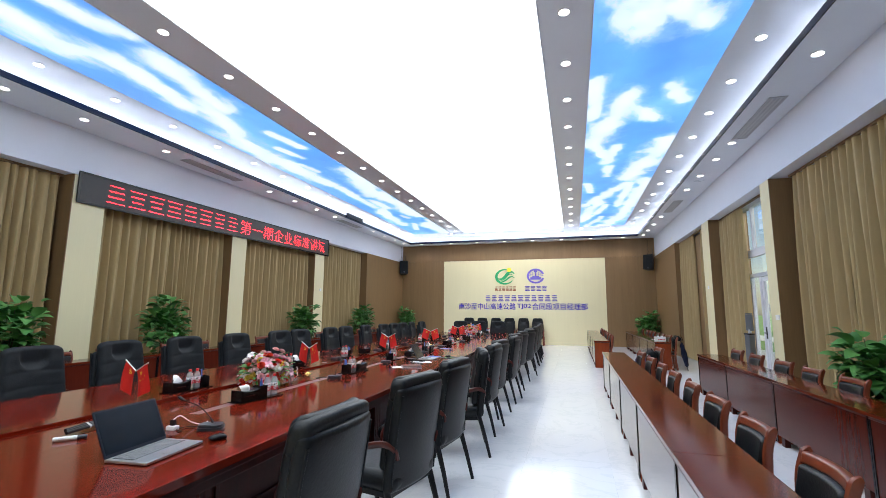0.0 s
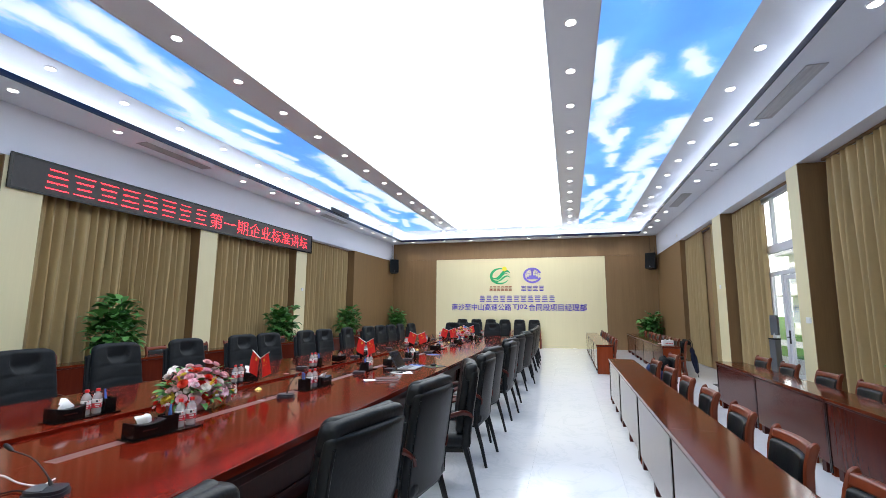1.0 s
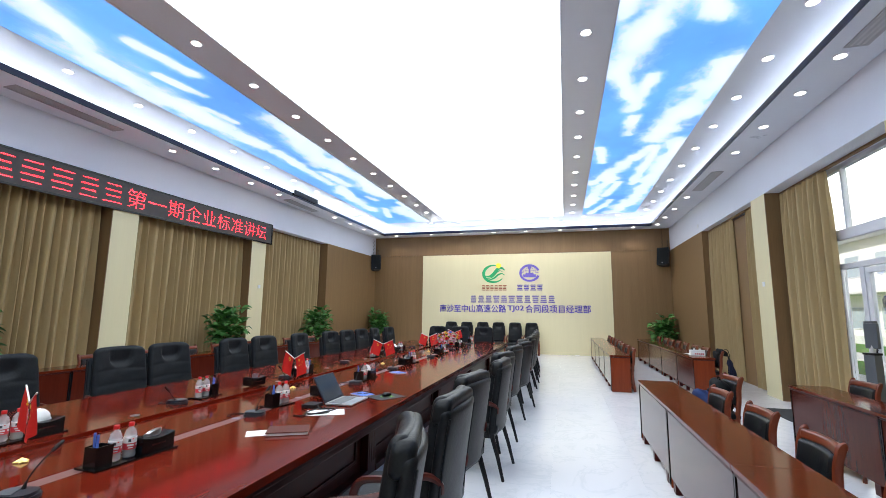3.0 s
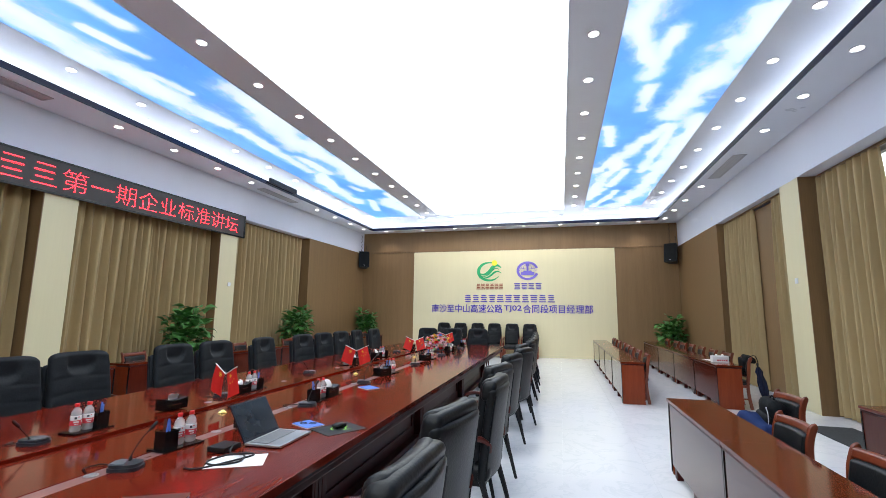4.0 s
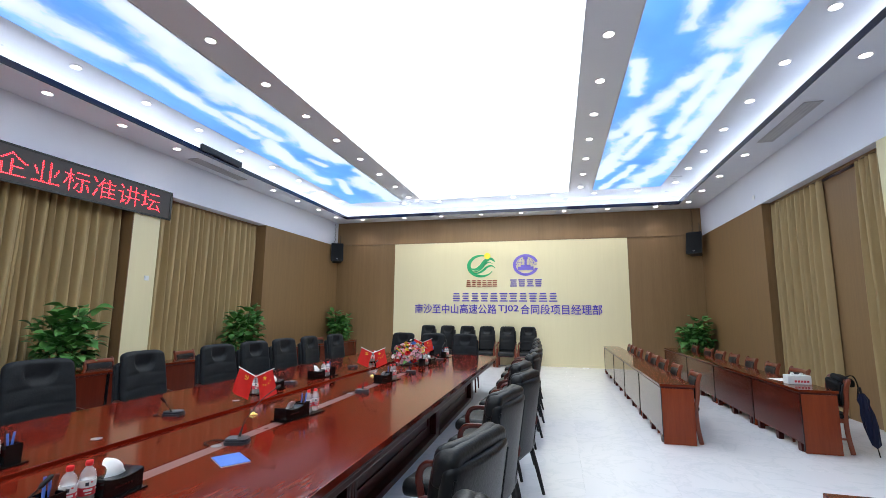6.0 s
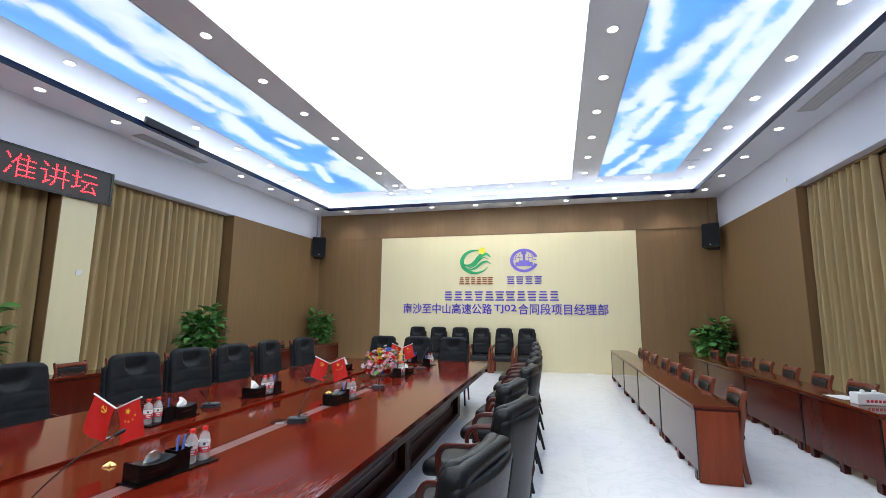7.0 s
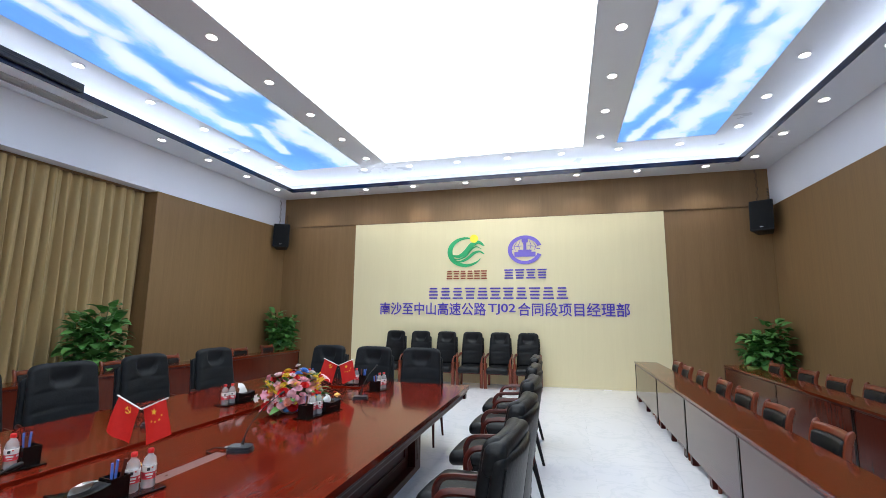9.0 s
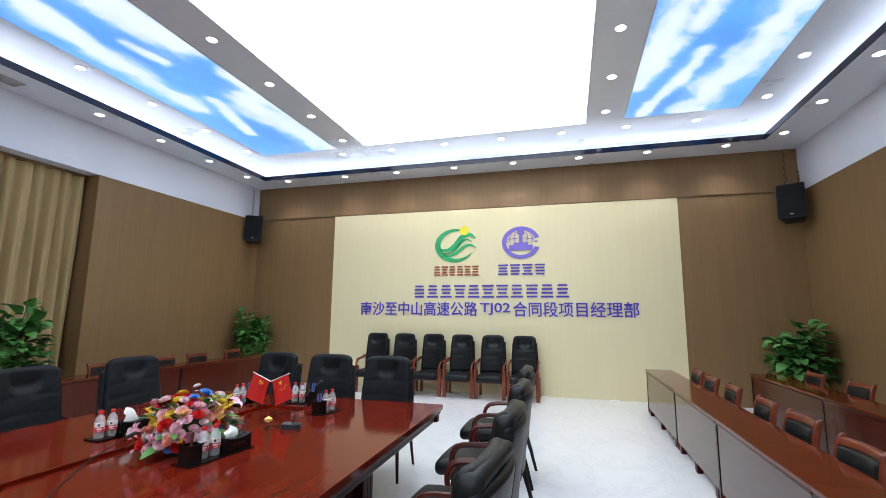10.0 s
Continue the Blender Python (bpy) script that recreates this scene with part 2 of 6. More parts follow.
M_MAHOG = surface("red_mahogany_lacquer", (0.094, 0.0066, 0.0028), (0.164, 0.0145, 0.0052), 0.1, (14, 1.1, 14), 6, 0.003, spec=0.18, rough_var=0.02)
M_MAHOG_D = surface("dark_mahogany_lacquer", (0.032, 0.0045, 0.0038), (0.056, 0.0082, 0.0062), 0.3, (14, 14, 1.3), 6, 0.006, spec=0.14, rough_var=0.03)
M_DESK = surface("red_brown_desk_veneer", (0.095, 0.0125, 0.004), (0.15, 0.023, 0.0065), 0.1, (14, 1.2, 14), 6, 0.008, spec=0.35, rough_var=0.02, world=True)
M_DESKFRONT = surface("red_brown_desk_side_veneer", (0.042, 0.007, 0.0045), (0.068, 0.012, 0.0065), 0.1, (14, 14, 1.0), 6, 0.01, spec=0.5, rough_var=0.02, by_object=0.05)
# same veneer for the wall rows, gloss cut to stand in for darker reflections
M_DESKFRONT_DIM = surface("red_brown_desk_side_dimmed", (0.06, 0.009, 0.0045), (0.09, 0.014, 0.0065), 0.16, (14, 14, 1.0), 6, 0.01, spec=0.22, rough_var=0.03, by_object=0.05)
# desk ends: the veneer in a lighter tone than fronts and tops
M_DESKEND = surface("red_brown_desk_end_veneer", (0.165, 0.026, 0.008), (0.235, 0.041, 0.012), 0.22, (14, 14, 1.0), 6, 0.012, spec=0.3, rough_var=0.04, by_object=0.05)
M_STRIP = surface("pale_inlay_strip", (0.2, 0.09, 0.08), (0.27, 0.13, 0.115), 0.3, (6, 6, 6), 20, 0.05)
M_CHAIRWOOD = surface("red_stained_chair_wood", (0.15, 0.026, 0.009), (0.225, 0.044, 0.016), 0.32, (5, 5, 1.5), 12, 0.02, coat=0.15)
M_ARMWOOD = surface("dark_red_chair_arm_wood", (0.052, 0.008, 0.006), (0.09, 0.015, 0.009), 0.3, (6, 6, 2), 8, 0.01, coat=0.05, spec=0.3)
M_LEATHER = surface("black_leather", (0.0055, 0.006, 0.0068), (0.012, 0.013, 0.0145), 0.4, (7, 7, 7), 11, 0.3, spec=0.22, rough_var=0.08, bump_dist=0.004)
M_LEATHER_M = surface("matt_black_leather", (0.0095, 0.011, 0.0132), (0.0175, 0.02, 0.0235), 0.56, (7, 7, 7), 11, 0.3, spec=0.15, rough_var=0.08, bump_dist=0.004)
M_BLACK = surface("black_plastic", (0.006, 0.006, 0.007), (0.012, 0.012, 0.013), 0.42, (8, 8, 8), 80, 0.1, spec=0.25)
M_GLOSSBLACK = surface("glossy_black_lacquer", (0.005, 0.004, 0.005), (0.009, 0.008, 0.008), 0.18, (6, 6, 6), 60, 0.03, spec=0.3)
M_TRIM = surface("dark_blue_black_mirror_trim", (0.006, 0.009, 0.035), (0.01, 0.014, 0.05), 0.11, (1, 1, 1), 40, 0.01)
M_GREYPLASTIC = surface("dark_grey_plastic", (0.016, 0.021, 0.029), (0.028, 0.035, 0.045), 0.35, (9, 9, 9), 80, 0.1)
M_SILVER = surface("silver_metal", (0.5, 0.51, 0.53), (0.6, 0.61, 0.63), 0.32, (9, 9, 9), 80, 0.05, metal=0.9)
M_GOLD = surface("gold_metal", (0.85, 0.68, 0.2), (0.9, 0.76, 0.3), 0.3, (9, 9, 9), 60, 0.05, metal=1.0)
M_PAPER = surface("white_paper", (0.8, 0.8, 0.8), (0.86, 0.86, 0.85), 0.7, (5, 5, 5), 60, 0.1)
M_TISSUE = surface("white_tissue", (0.82, 0.82, 0.82), (0.88, 0.88, 0.87), 0.85, (14, 14, 14), 30, 0.3)
M_FLAG = surface("red_flag_cloth", (0.62, 0.012, 0.01), (0.75, 0.022, 0.016), 0.6, (20, 20, 20), 40, 0.2)
M_YELLOW = surface("yellow_print", (0.85, 0.55, 0.03), (0.9, 0.62, 0.06), 0.55)
M_GLASS = clear("window_glass", (0.97, 0.99, 0.98), 0.0)
M_WATER = clear("clear_bottle_plastic", (0.9, 0.91, 0.92), 0.08, 1.12, 0.72)
M_ROD = clear("clear_acrylic_rod", (0.98, 0.99, 0.99), 0.02, 1.1)
M_REDCAP = surface("red_bottle_cap", (0.6, 0.015, 0.02), (0.7, 0.03, 0.03), 0.35)
M_LABEL = surface("white_bottle_label", (0.75, 0.74, 0.73), (0.82, 0.81, 0.8), 0.45)
M_LABELRED = surface("red_label_band", (0.55, 0.03, 0.05), (0.65, 0.05, 0.07), 0.45)
M_PURPLE = surface("violet_acrylic_letters", (0.062, 0.04, 0.42), (0.085, 0.055, 0.5), 0.4)
M_VIOLET = surface("light_violet_acrylic", (0.17, 0.12, 0.55), (0.2, 0.15, 0.6), 0.4)
M_GREEN = surface("green_acrylic", (0.015, 0.36, 0.12), (0.03, 0.44, 0.16), 0.4)
M_SUNYELLOW = surface("yellow_acrylic", (0.9, 0.78, 0.03), (0.92, 0.82, 0.06), 0.4)
M_BROWNRED = surface("brown_red_letters", (0.3, 0.05, 0.02), (0.36, 0.07, 0.03), 0.45)
M_STEM = surface("green_brown_stem", (0.07, 0.08, 0.03), (0.11, 0.12, 0.05), 0.7)
M_POT = surface("white_ceramic_pot", (0.6, 0.59, 0.57), (0.68, 0.67, 0.65), 0.3)
M_SOIL = surface("dark_soil", (0.03, 0.022, 0.015), (0.05, 0.038, 0.028), 0.9, bump=0.6)
M_ALU = surface("light_grey_aluminium", (0.66, 0.66, 0.71), (0.72, 0.72, 0.77), 0.45, (4, 4, 4), 60, 0.03, metal=0.2)
M_KIOSK = surface("grey_painted_steel", (0.1, 0.108, 0.12), (0.14, 0.15, 0.165), 0.45, metal=0.3)
M_SCREEN = surface("dark_laptop_screen", (0.006, 0.01, 0.016), (0.01, 0.016, 0.026), 0.1, (2, 2, 2), 10, 0.0, spec=0.25)
M_LID = surface("dark_blue_grey_lid", (0.009, 0.012, 0.022), (0.014, 0.018, 0.032), 0.4, (9, 9, 9), 80, 0.03, spec=0.25)
M_KEYS = surface("grey_keyboard", (0.17, 0.175, 0.185), (0.24, 0.245, 0.255), 0.45, (60, 60, 60), 5, 0.3)
M_BLUE = surface("blue_cloth", (0.013, 0.026, 0.09), (0.024, 0.045, 0.14), 0.8, (25, 25, 25), 30, 0.4, spec=0.2)
M_BLUECARD = surface("blue_booklet", (0.06, 0.15, 0.55), (0.1, 0.22, 0.65), 0.45, (30, 30, 30), 4, 0.05)
M_NAVY = surface("navy_umbrella_cloth", (0.005, 0.007, 0.022), (0.01, 0.013, 0.04), 0.6, spec=0.2)
M_BAG = surface("black_nylon", (0.004, 0.0045, 0.005), (0.009, 0.0095, 0.011), 0.65, (30, 30, 30), 20, 0.4, spec=0.15)
M_BROWNLEATHER = surface("brown_leather", (0.085, 0.022, 0.014), (0.13, 0.036, 0.022), 0.5, (12, 12, 12), 20, 0.3, spec=0.25)
M_SIGN = surface("dark_led_board", (0.012, 0.008, 0.009), (0.022, 0.014, 0.014), 0.35, (20, 20, 20), 20, 0.1)
M_VENT = surface("grey_vent_metal", (0.46, 0.465, 0.49), (0.52, 0.525, 0.55), 0.5)
M_GRASS = surface("lawn_grass", (0.05, 0.15, 0.02), (0.11, 0.26, 0.045), 0.85, (6, 6, 6), 30, 0.6)
M_PAVE = surface("pale_concrete", (0.55, 0.55, 0.53), (0.66, 0.66, 0.64), 0.8, (1, 1, 1), 60, 0.3)
M_FACADE = surface("white_prefab_wall", (0.74, 0.74, 0.72), (0.8, 0.8, 0.78), 0.6)
M_MAT = surface("dark_door_mat", (0.03, 0.032, 0.033), (0.05, 0.052, 0.053), 0.95, (20, 20, 20), 20, 0.8)
M_GREENPRINT = surface("bright_green_print", (0.16, 0.5, 0.03), (0.22, 0.6, 0.05), 0.6)
M_PANEL = glow("white_light_membrane", (0.9, 0.99, 1.06), PANEL_LIGHT)
M_LAMP = glow("downlight_lens", (1.0, 0.97, 0.92), SPOT_LIGHT)
M_COVE = glow("cove_light_strip", (0.93, 0.985, 1.04), COVE_LIGHT)
M_SKY_L = sky_print("sky_print_sheet", SKY_LIGHT, (1.5, 0.75, 0.2))
M_SKY_R = sky_print("sky_print_sheet_aisle", SKY_LIGHT, (1.6, 1.35, -0.3))
M_LED = led_dots("red_led_dots", (1.0, 0.02, 0.032), 17.0, 0.0245)
M_DUCT = surface("grey_duct", (0.5, 0.505, 0.52), (0.56, 0.565, 0.58), 0.5)
M_OUTLET = surface("grey_outlet_plastic", (0.05, 0.053, 0.058), (0.075, 0.078, 0.084), 0.5)
M_PEACH = surface("peach_jamb_board", (0.62, 0.42, 0.27), (0.7, 0.49, 0.32), 0.5, (7, 7, 0.4), 8, 0.06)
M_PALEPANE = surface("pale_blue_window_glass", (0.3, 0.36, 0.42), (0.4, 0.46, 0.52), 0.1)

# ---------------- the room ----------------
XL, XR, YB, YF = -8.13, 3.34, 20.42, -3.2
ZW, ZS, ZU = 3.78, 4.58, 4.98
DEEP = 0.42
PIL_L = [(-2.1, -1.55), (1.65, 2.2), (5.4, 5.97), (9.14, 9.66), (12.82, 13.38)]
PIL_R = [(-2.3, -1.7), (1.75, 2.3), (5.05, 5.6), (8.86, 9.25), (12.56, 13.21)]
END_L, END_R = 16.54, 16.57
# the curtained wall stands one degree out of square
WEST = pose(XL, 13.5, 0, 0, 0, -1.0) @ pose(-XL, -13.5, 0)


def west(ob):
    ob.matrix_basis = WEST @ ob.matrix_basis
    return ob



# floor slab under the tiles
solid("floor", boxm(XL - 0.6, XR + 0.6, YF - 0.2, YB + 0.2, -0.2, -0.003), M_GROUT, "pale grey grout bed under the polished floor tiles", "floor", "structure", smooth=False)

# walls
tagged(to_ob("wall_north", boxm(XL - 0.6, XR + 0.6, YB + 0.012, YB + 0.25, 0, ZU + 0.3), M_WOODWALL, False), "brown board wall behind the cream name panel", "wall", kind="structure")
tagged(to_ob("wall_south", boxm(XL - 0.6, XR + 0.6, YF - 0.2, YF, 0, ZU + 0.3), M_CREAM, False), "plain cream end wall", "wall", kind="structure")
bm = B()
box(bm, XL - 0.6, XL - DEEP, YF, YB, 0, ZW)
west(solid("wall_west", bm, M_WOODWALL, "brown back of the curtained window bays", "wall", "structure", smooth=False))
west(solid("wall_west_upper", boxm(XL - 0.6, XL, YF, YB + 0.008, ZW, ZU + 0.3), M_WHITE, "white painted wall band above the window bays", "wall", "structure", smooth=False))
solid("wall_east_upper", boxm(XR, XR + 0.6, YF, YB + 0.008, ZW, ZU + 0.3), M_WHITE, "white painted wall band above the window bays", "wall", "structure", smooth=False)
DOOR_Y0, DOOR_Y1 = 9.25, 11.74
bm = B()
box(bm, XR + DEEP, XR + 0.6, YF, DOOR_Y0, 0, ZW)
box(bm, XR + DEEP, XR + 0.6, DOOR_Y1, YB, 0, ZW)
solid("wall_east", bm, M_WOODWALL, "brown back of the curtained window bays", "wall", "structure", smooth=False)


def pilaster(side, y0, y1):
    x0, x1 = (XL - DEEP, XL) if side < 0 else (XR, XR + DEEP)
    ob = solid("pilaster", boxm(x0, x1, y0 + 0.015, y1, 0, ZW - 0.002, r=0.004), M_CREAM, "cream boarded pilaster between two window bays", "pilaster", "structure", smooth=False)
    part("side_board", boxm(x0, x1, y0, y0 + 0.013, 0, ZW - 0.004), M_REVEAL, ob, "dark brown side board", smooth=False)
    return ob


for y0, y1 in PIL_L:
    west(pilaster(-1, y0, y1))
for y0, y1 in PIL_R:
    pilaster(1, y0, y1)


def board_wall(name, side, y0):
    """The brown boards from the last bay to the back wall."""
    x0, x1 = (XL - DEEP, XL) if side < 0 else (XR, XR + DEEP)
    ob = empty(name)
    tagged(ob, "matt brown wall boards between the last window bay and the corner", "wall panelling", kind="structure")
    n = 2
    for i in range(n):
        a, b = y0 + 0.015 + (YB - y0 - 0.015) * i / n, y0 + 0.015 + (YB - y0 - 0.015) * (i + 1) / n
        part("panel", boxm(x0, x1, a, b - 0.0006, 0, ZW - 0.002), M_WOODWALL, ob, smooth=False)
    part("side_board", boxm(x0, x1, y0, y0 + 0.013, 0, ZW - 0.004), M_REVEAL, ob, "dark brown side board", smooth=False)
    return ob


west(board_wall("wall_panelling_west", -1, END_L))
board_wall("wall_panelling_east", 1, END_R)

# back wall: side boards, top band and cream name panel
PX0, PX1, PTOP = -5.9, 1.35, 3.79
ob = tagged(empty("wall_panelling_north"), "matt brown wall boards round the cream panel", "wall panelling", kind="structure")
for a, b in ((XL, (XL + PX0) / 2), ((XL + PX0) / 2, PX0), (PX1, (XR + PX1) / 2), ((XR + PX1) / 2, XR)):
    part("panel", boxm(a + 0.0003, b - 0.0003, YB - 0.004, YB + 0.01, 0, PTOP), M_WOODWALL, ob, smooth=False)
for i in range(5):
    a, b = XL + (XR - XL) * i / 5, XL + (XR - XL) * (i + 1) / 5
    part("panel", boxm(a, b - 0.0006, YB - 0.03, YB + 0.01, PTOP + 0.012, ZS), M_WOODWALL, ob, smooth=False)
part("shadow_trim", boxm(XL, XR, YB - 0.018, YB + 0.01, PTOP, PTOP + 0.012), M_REVEAL, ob, "dark brown joint strip", smooth=False)
ob = tagged(empty("name_panel"), "cream boarded panel on the brown end wall", "wall panel", kind="structure")
for i in range(6):
    a, b = PX0 + (PX1 - PX0) * i / 6, PX0 + (PX1 - PX0) * (i + 1) / 6
    part("panel", boxm(a, b - 0.0005, YB - 0.02, YB + 0.01, 0, PTOP - 0.001), M_CREAM, ob, smooth=False)
solid("baseboard", boxm(XL, PX0, YB - 0.012, YB, 0, 0.08), M_REVEAL, "low dark brown skirting", "baseboard", "structure", smooth=False)
solid("floor_socket", boxm(-0.02, 0.14, YB - 0.16, YB - 0.04, 0, 0.008, r=0.003), M_ALU, "flat metal floor socket by the end wall", "floor socket")

tagged(to_ob("wall_north_upper", boxm(XL, XR, YB - 0.002, YB + 0.011, ZS + 0.081, ZU - 0.001), M_WHITE, False), "white painted wall strip behind the light cove", "wall", kind="structure")

# ceiling
solid("ceiling", boxm(XL - 0.3, XR, YF, YB, ZU, ZU + 0.12), M_CEIL, "matt white ceiling round the light panels", "ceiling", "structure", smooth=False)
SX0, SX1, SY1, SY0 = -7.38, 2.63, 19.74, -2.6
bm = B()
box(bm, XL - 0.3, SX0, YF, YB, ZS, ZS + 0.08)
box(bm, SX1, XR, YF, YB, ZS, ZS + 0.08)
box(bm, SX0, SX1, SY1, YB, ZS, ZS + 0.08)
box(bm, SX0, SX1, YF, SY0, ZS, ZS + 0.08)
solid("ceiling_soffit", bm, M_CEIL, "white dropped ceiling border with a light cove behind", "ceiling", "structure", smooth=False)
bm = B()
for a in ((SX0, SX0 + 0.012, SY0, SY1), (SX1 - 0.012, SX1, SY0, SY1), (SX0, SX1, SY1 - 0.012, SY1), (SX0, SX1, SY0, SY0 + 0.012)):
    box(bm, *a, ZS - 0.012, ZS + 0.082)
solid("trim", bm, M_TRIM, "thin dark glossy edge strip round the ceiling border", "trim", "structure", smooth=False)
bm = B()
for a in ((XL + 0.12, XL + 0.16, SY0, YB - 0.2), (XR - 0.16, XR - 0.12, SY0, YB - 0.2), (XL + 0.2, XR - 0.2, YB - 0.16, YB - 0.12)):
    box(bm, *a, ZS + 0.082, ZS + 0.1)
solid("cove_light", bm, M_COVE, "hidden white light strip in the ceiling cove", "cove light")


def cloud_sheet(bm, x, y, w, l, banks):
    """The printed face: a fine grid whose cloud layer is high inside the cloud banks (run from y, x to y, x, half width)."""
    nx, ny = 44, 500
    gx, gy = np.meshgrid(np.linspace(-w, w, nx), np.linspace(-l, l, ny))
    px, py = gx + x, gy + y
    field = np.zeros_like(px)
    for y0, x0, y1, x1, r in banks:
        ax, ay = x1 - x0, y1 - y0
        t = np.clip(((px - x0) * ax + (py - y0) * ay) / (ax * ax + ay * ay), 0, 1)
        d = np.hypot(px - x0 - ax * t, py - y0 - ay * t)
        field = np.maximum(field, np.clip(1.0 - d / r * 0.42, 0, 1))
    vs = [bm.verts.new((a, b, -0.012)) for a, b in zip(gx.ravel(), gy.ravel())]
    for j in range(ny - 1):
        for i in range(nx - 1):
            k = j * nx + i
            bm.faces.new((vs[k], vs[k + nx], vs[k + nx + 1], vs[k + 1]))
    return field.ravel()


def light_panel(x0, x1, y0, y1, mat, label, banks=()):
    x, y = (x0 + x1) / 2, (y0 + y1) / 2
    ob = tagged(empty("light_panel", pose(x, y, ZU)), label, "light panel")
    w, l = (x1 - x0) / 2, (y1 - y0) / 2
    bm = B()
    field = cloud_sheet(bm, x, y, w, l, banks) if banks else []
    sheet = part("diffuser", box(bm, -w, w, -l, l, -0.0118 if banks else -0.012, -0.003), mat, ob, smooth=False)
    if banks:
        layer = sheet.data.attributes.new("cloud", "FLOAT", "POINT")
        layer.data.foreach_set("value", np.concatenate([field, np.zeros(8)]))
    bm = B()
    for a in ((-w - 0.012, -w, -l, l), (w, w + 0.012, -l, l), (-w - 0.012, w + 0.012, l, l + 0.012), (-w - 0.012, w + 0.012, -l - 0.012, -l)):
        box(bm, *a, -0.016, 0)
    part("frame", bm, M_CEIL, ob, "thin white edge profile", smooth=False)


# cloud banks of the two prints
BANKS_L = [
    (2.0, -6.5, 4.0, -6.5, 0.22), (3.2, -5.7, 4.0, -5.45, 0.15), (4.0, -6.45, 4.6, -6.2, 0.22), (4.4, -6.2, 5.9, -6.35, 0.20),
    (4.4, -5.6, 6.0, -5.85, 0.20), (5.8, -6.05, 7.0, -6.45, 0.22), (7.0, -6.5, 8.7, -6.85, 0.25), (8.4, -6.65, 10.8, -6.52, 0.22),
    (7.2, -5.8, 8.05, -5.63, 0.1), (8.0, -6.15, 8.7, -5.97, 0.08), (9.1, -6.3, 9.7, -6.2, 0.08)]
BANKS_L += [
    (9.7, -5.5, 10.6, -5.45, 0.2), (10.6, -5.5, 12.3, -5.75, 0.28), (12.0, -5.6, 15.4, -5.5, 0.28), (11.2, -6.4, 13.8, -6.48, 0.12),
    (12.8, -6.18, 14.0, -6.08, 0.12), (14.1, -6.35, 15.3, -6.65, 0.16), (14.5, -6.55, 17.0, -6.65, 0.16), (15.2, -6.1, 15.7, -5.97, 0.08),
    (16.2, -5.35, 17.5, -5.3, 0.18), (16.8, -6.15, 18.1, -6.5, 0.1), (17.0, -5.65, 19.2, -5.4, 0.28)]
BANKS_R = [
    (2.0, 1.2, 4.2, 0.6, 0.3), (5.1, 0.85, 5.6, 1.0, 0.25), (5.3, 1.3, 5.6, 1.6, 0.18), (6.9, 0.42, 8.2, 0.45, 0.14),
    (7.5, 1.0, 9.5, 0.5, 0.22), (8.0, 1.2, 8.5, 1.5, 0.14), (7.3, 1.6, 7.9, 1.85, 0.12), (9.6, 0.5, 10.6, 0.85, 0.13),
    (9.8, 1.0, 10.9, 0.85, 0.12), (9.7, 2.0, 12.3, 1.5, 0.25), (11.2, 0.93, 12.0, 0.95, 0.1)]
BANKS_R += [
    (12.6, 2.02, 15.8, 1.85, 0.22), (12.9, 1.5, 15.3, 0.5, 0.17), (12.7, 0.45, 13.6, 0.6, 0.1), (13.0, 1.6, 15.6, 1.5, 0.12),
    (14.8, 0.9, 17.6, 0.42, 0.17), (15.4, 1.13, 16.7, 0.85, 0.12), (16.2, 1.85, 18.0, 1.7, 0.2), (17.0, 0.7, 18.1, 0.4, 0.12),
    (17.3, 1.1, 18.1, 0.95, 0.1), (17.4, 1.7, 19.2, 1.3, 0.22), (18.2, 0.85, 19.1, 0.6, 0.1)]
light_panel(-4.64, -0.31, -2.0, 19.24, M_PANEL, "huge glowing white stretched light ceiling")
light_panel(-7.03, -5.31, -2.0, 19.24, M_SKY_L, "glowing ceiling panel printed with blue sky and clouds", BANKS_L)
light_panel(0.34, 2.08, -2.0, 19.2, M_SKY_R, "glowing ceiling panel printed with blue sky and clouds", BANKS_R)

# downlights
dl = tagged(empty("downlight"), "round white recessed downlight, switched on", "downlight", "ceiling downlights")
bm = B()
n = 20
for r0, r1, z0, z1 in ((0.062, 0.078, -0.012, 0.0),):
    for s in range(n):
        a, b = 2 * math.pi * s / n, 2 * math.pi * (s + 1) / n
        q = [bm.verts.new((r * math.cos(t), r * math.sin(t), z)) for r, z, t in ((r0, z0, a), (r0, z0, b), (r1, z1, b), (r1, z1, a))]
        bm.faces.new(q)
bmesh.ops.remove_doubles(bm, verts=bm.verts, dist=1e-5)
part("trim_ring", bm, M_CEIL, dl)
part("lens", lathe(B(), [(0.062, -0.011), (0.062, -0.006)], 20), M_LAMP, dl, "bright frosted lens")
spots = []
for k in range(17):
    spots.append((-4.95, 18.88 - 1.14 * k, ZU))
    spots.append((0.0, 18.83 - 1.148 * k, ZU))
    spots.append((-7.24 - 0.012 * k, 18.93 - 1.135 * k, ZU))
    spots.append((2.38 + 0.005 * k, 18.9 - 1.15 * k, ZU))
for k in range(7):
    spots.append((-5.33 + 1.148 * k, 19.58, ZU))
for y in (19.38, 18.29, 17.18, 16.1, 13.13, 12.03, 10.9, 9.78, 6.65, 5.1, 4.0, 2.9, 1.8):
    spots.append((-7.58 - 0.011 * (19.4 - y), y, ZS))
for y in (19.5, 18.37, 17.17, 15.82, 12.42, 11.2, 10.03, 9.1, 6.1, 5.0, 3.85, 2.7):
    spots.append((2.81 + 0.01 * (19.5 - y), y, ZS))
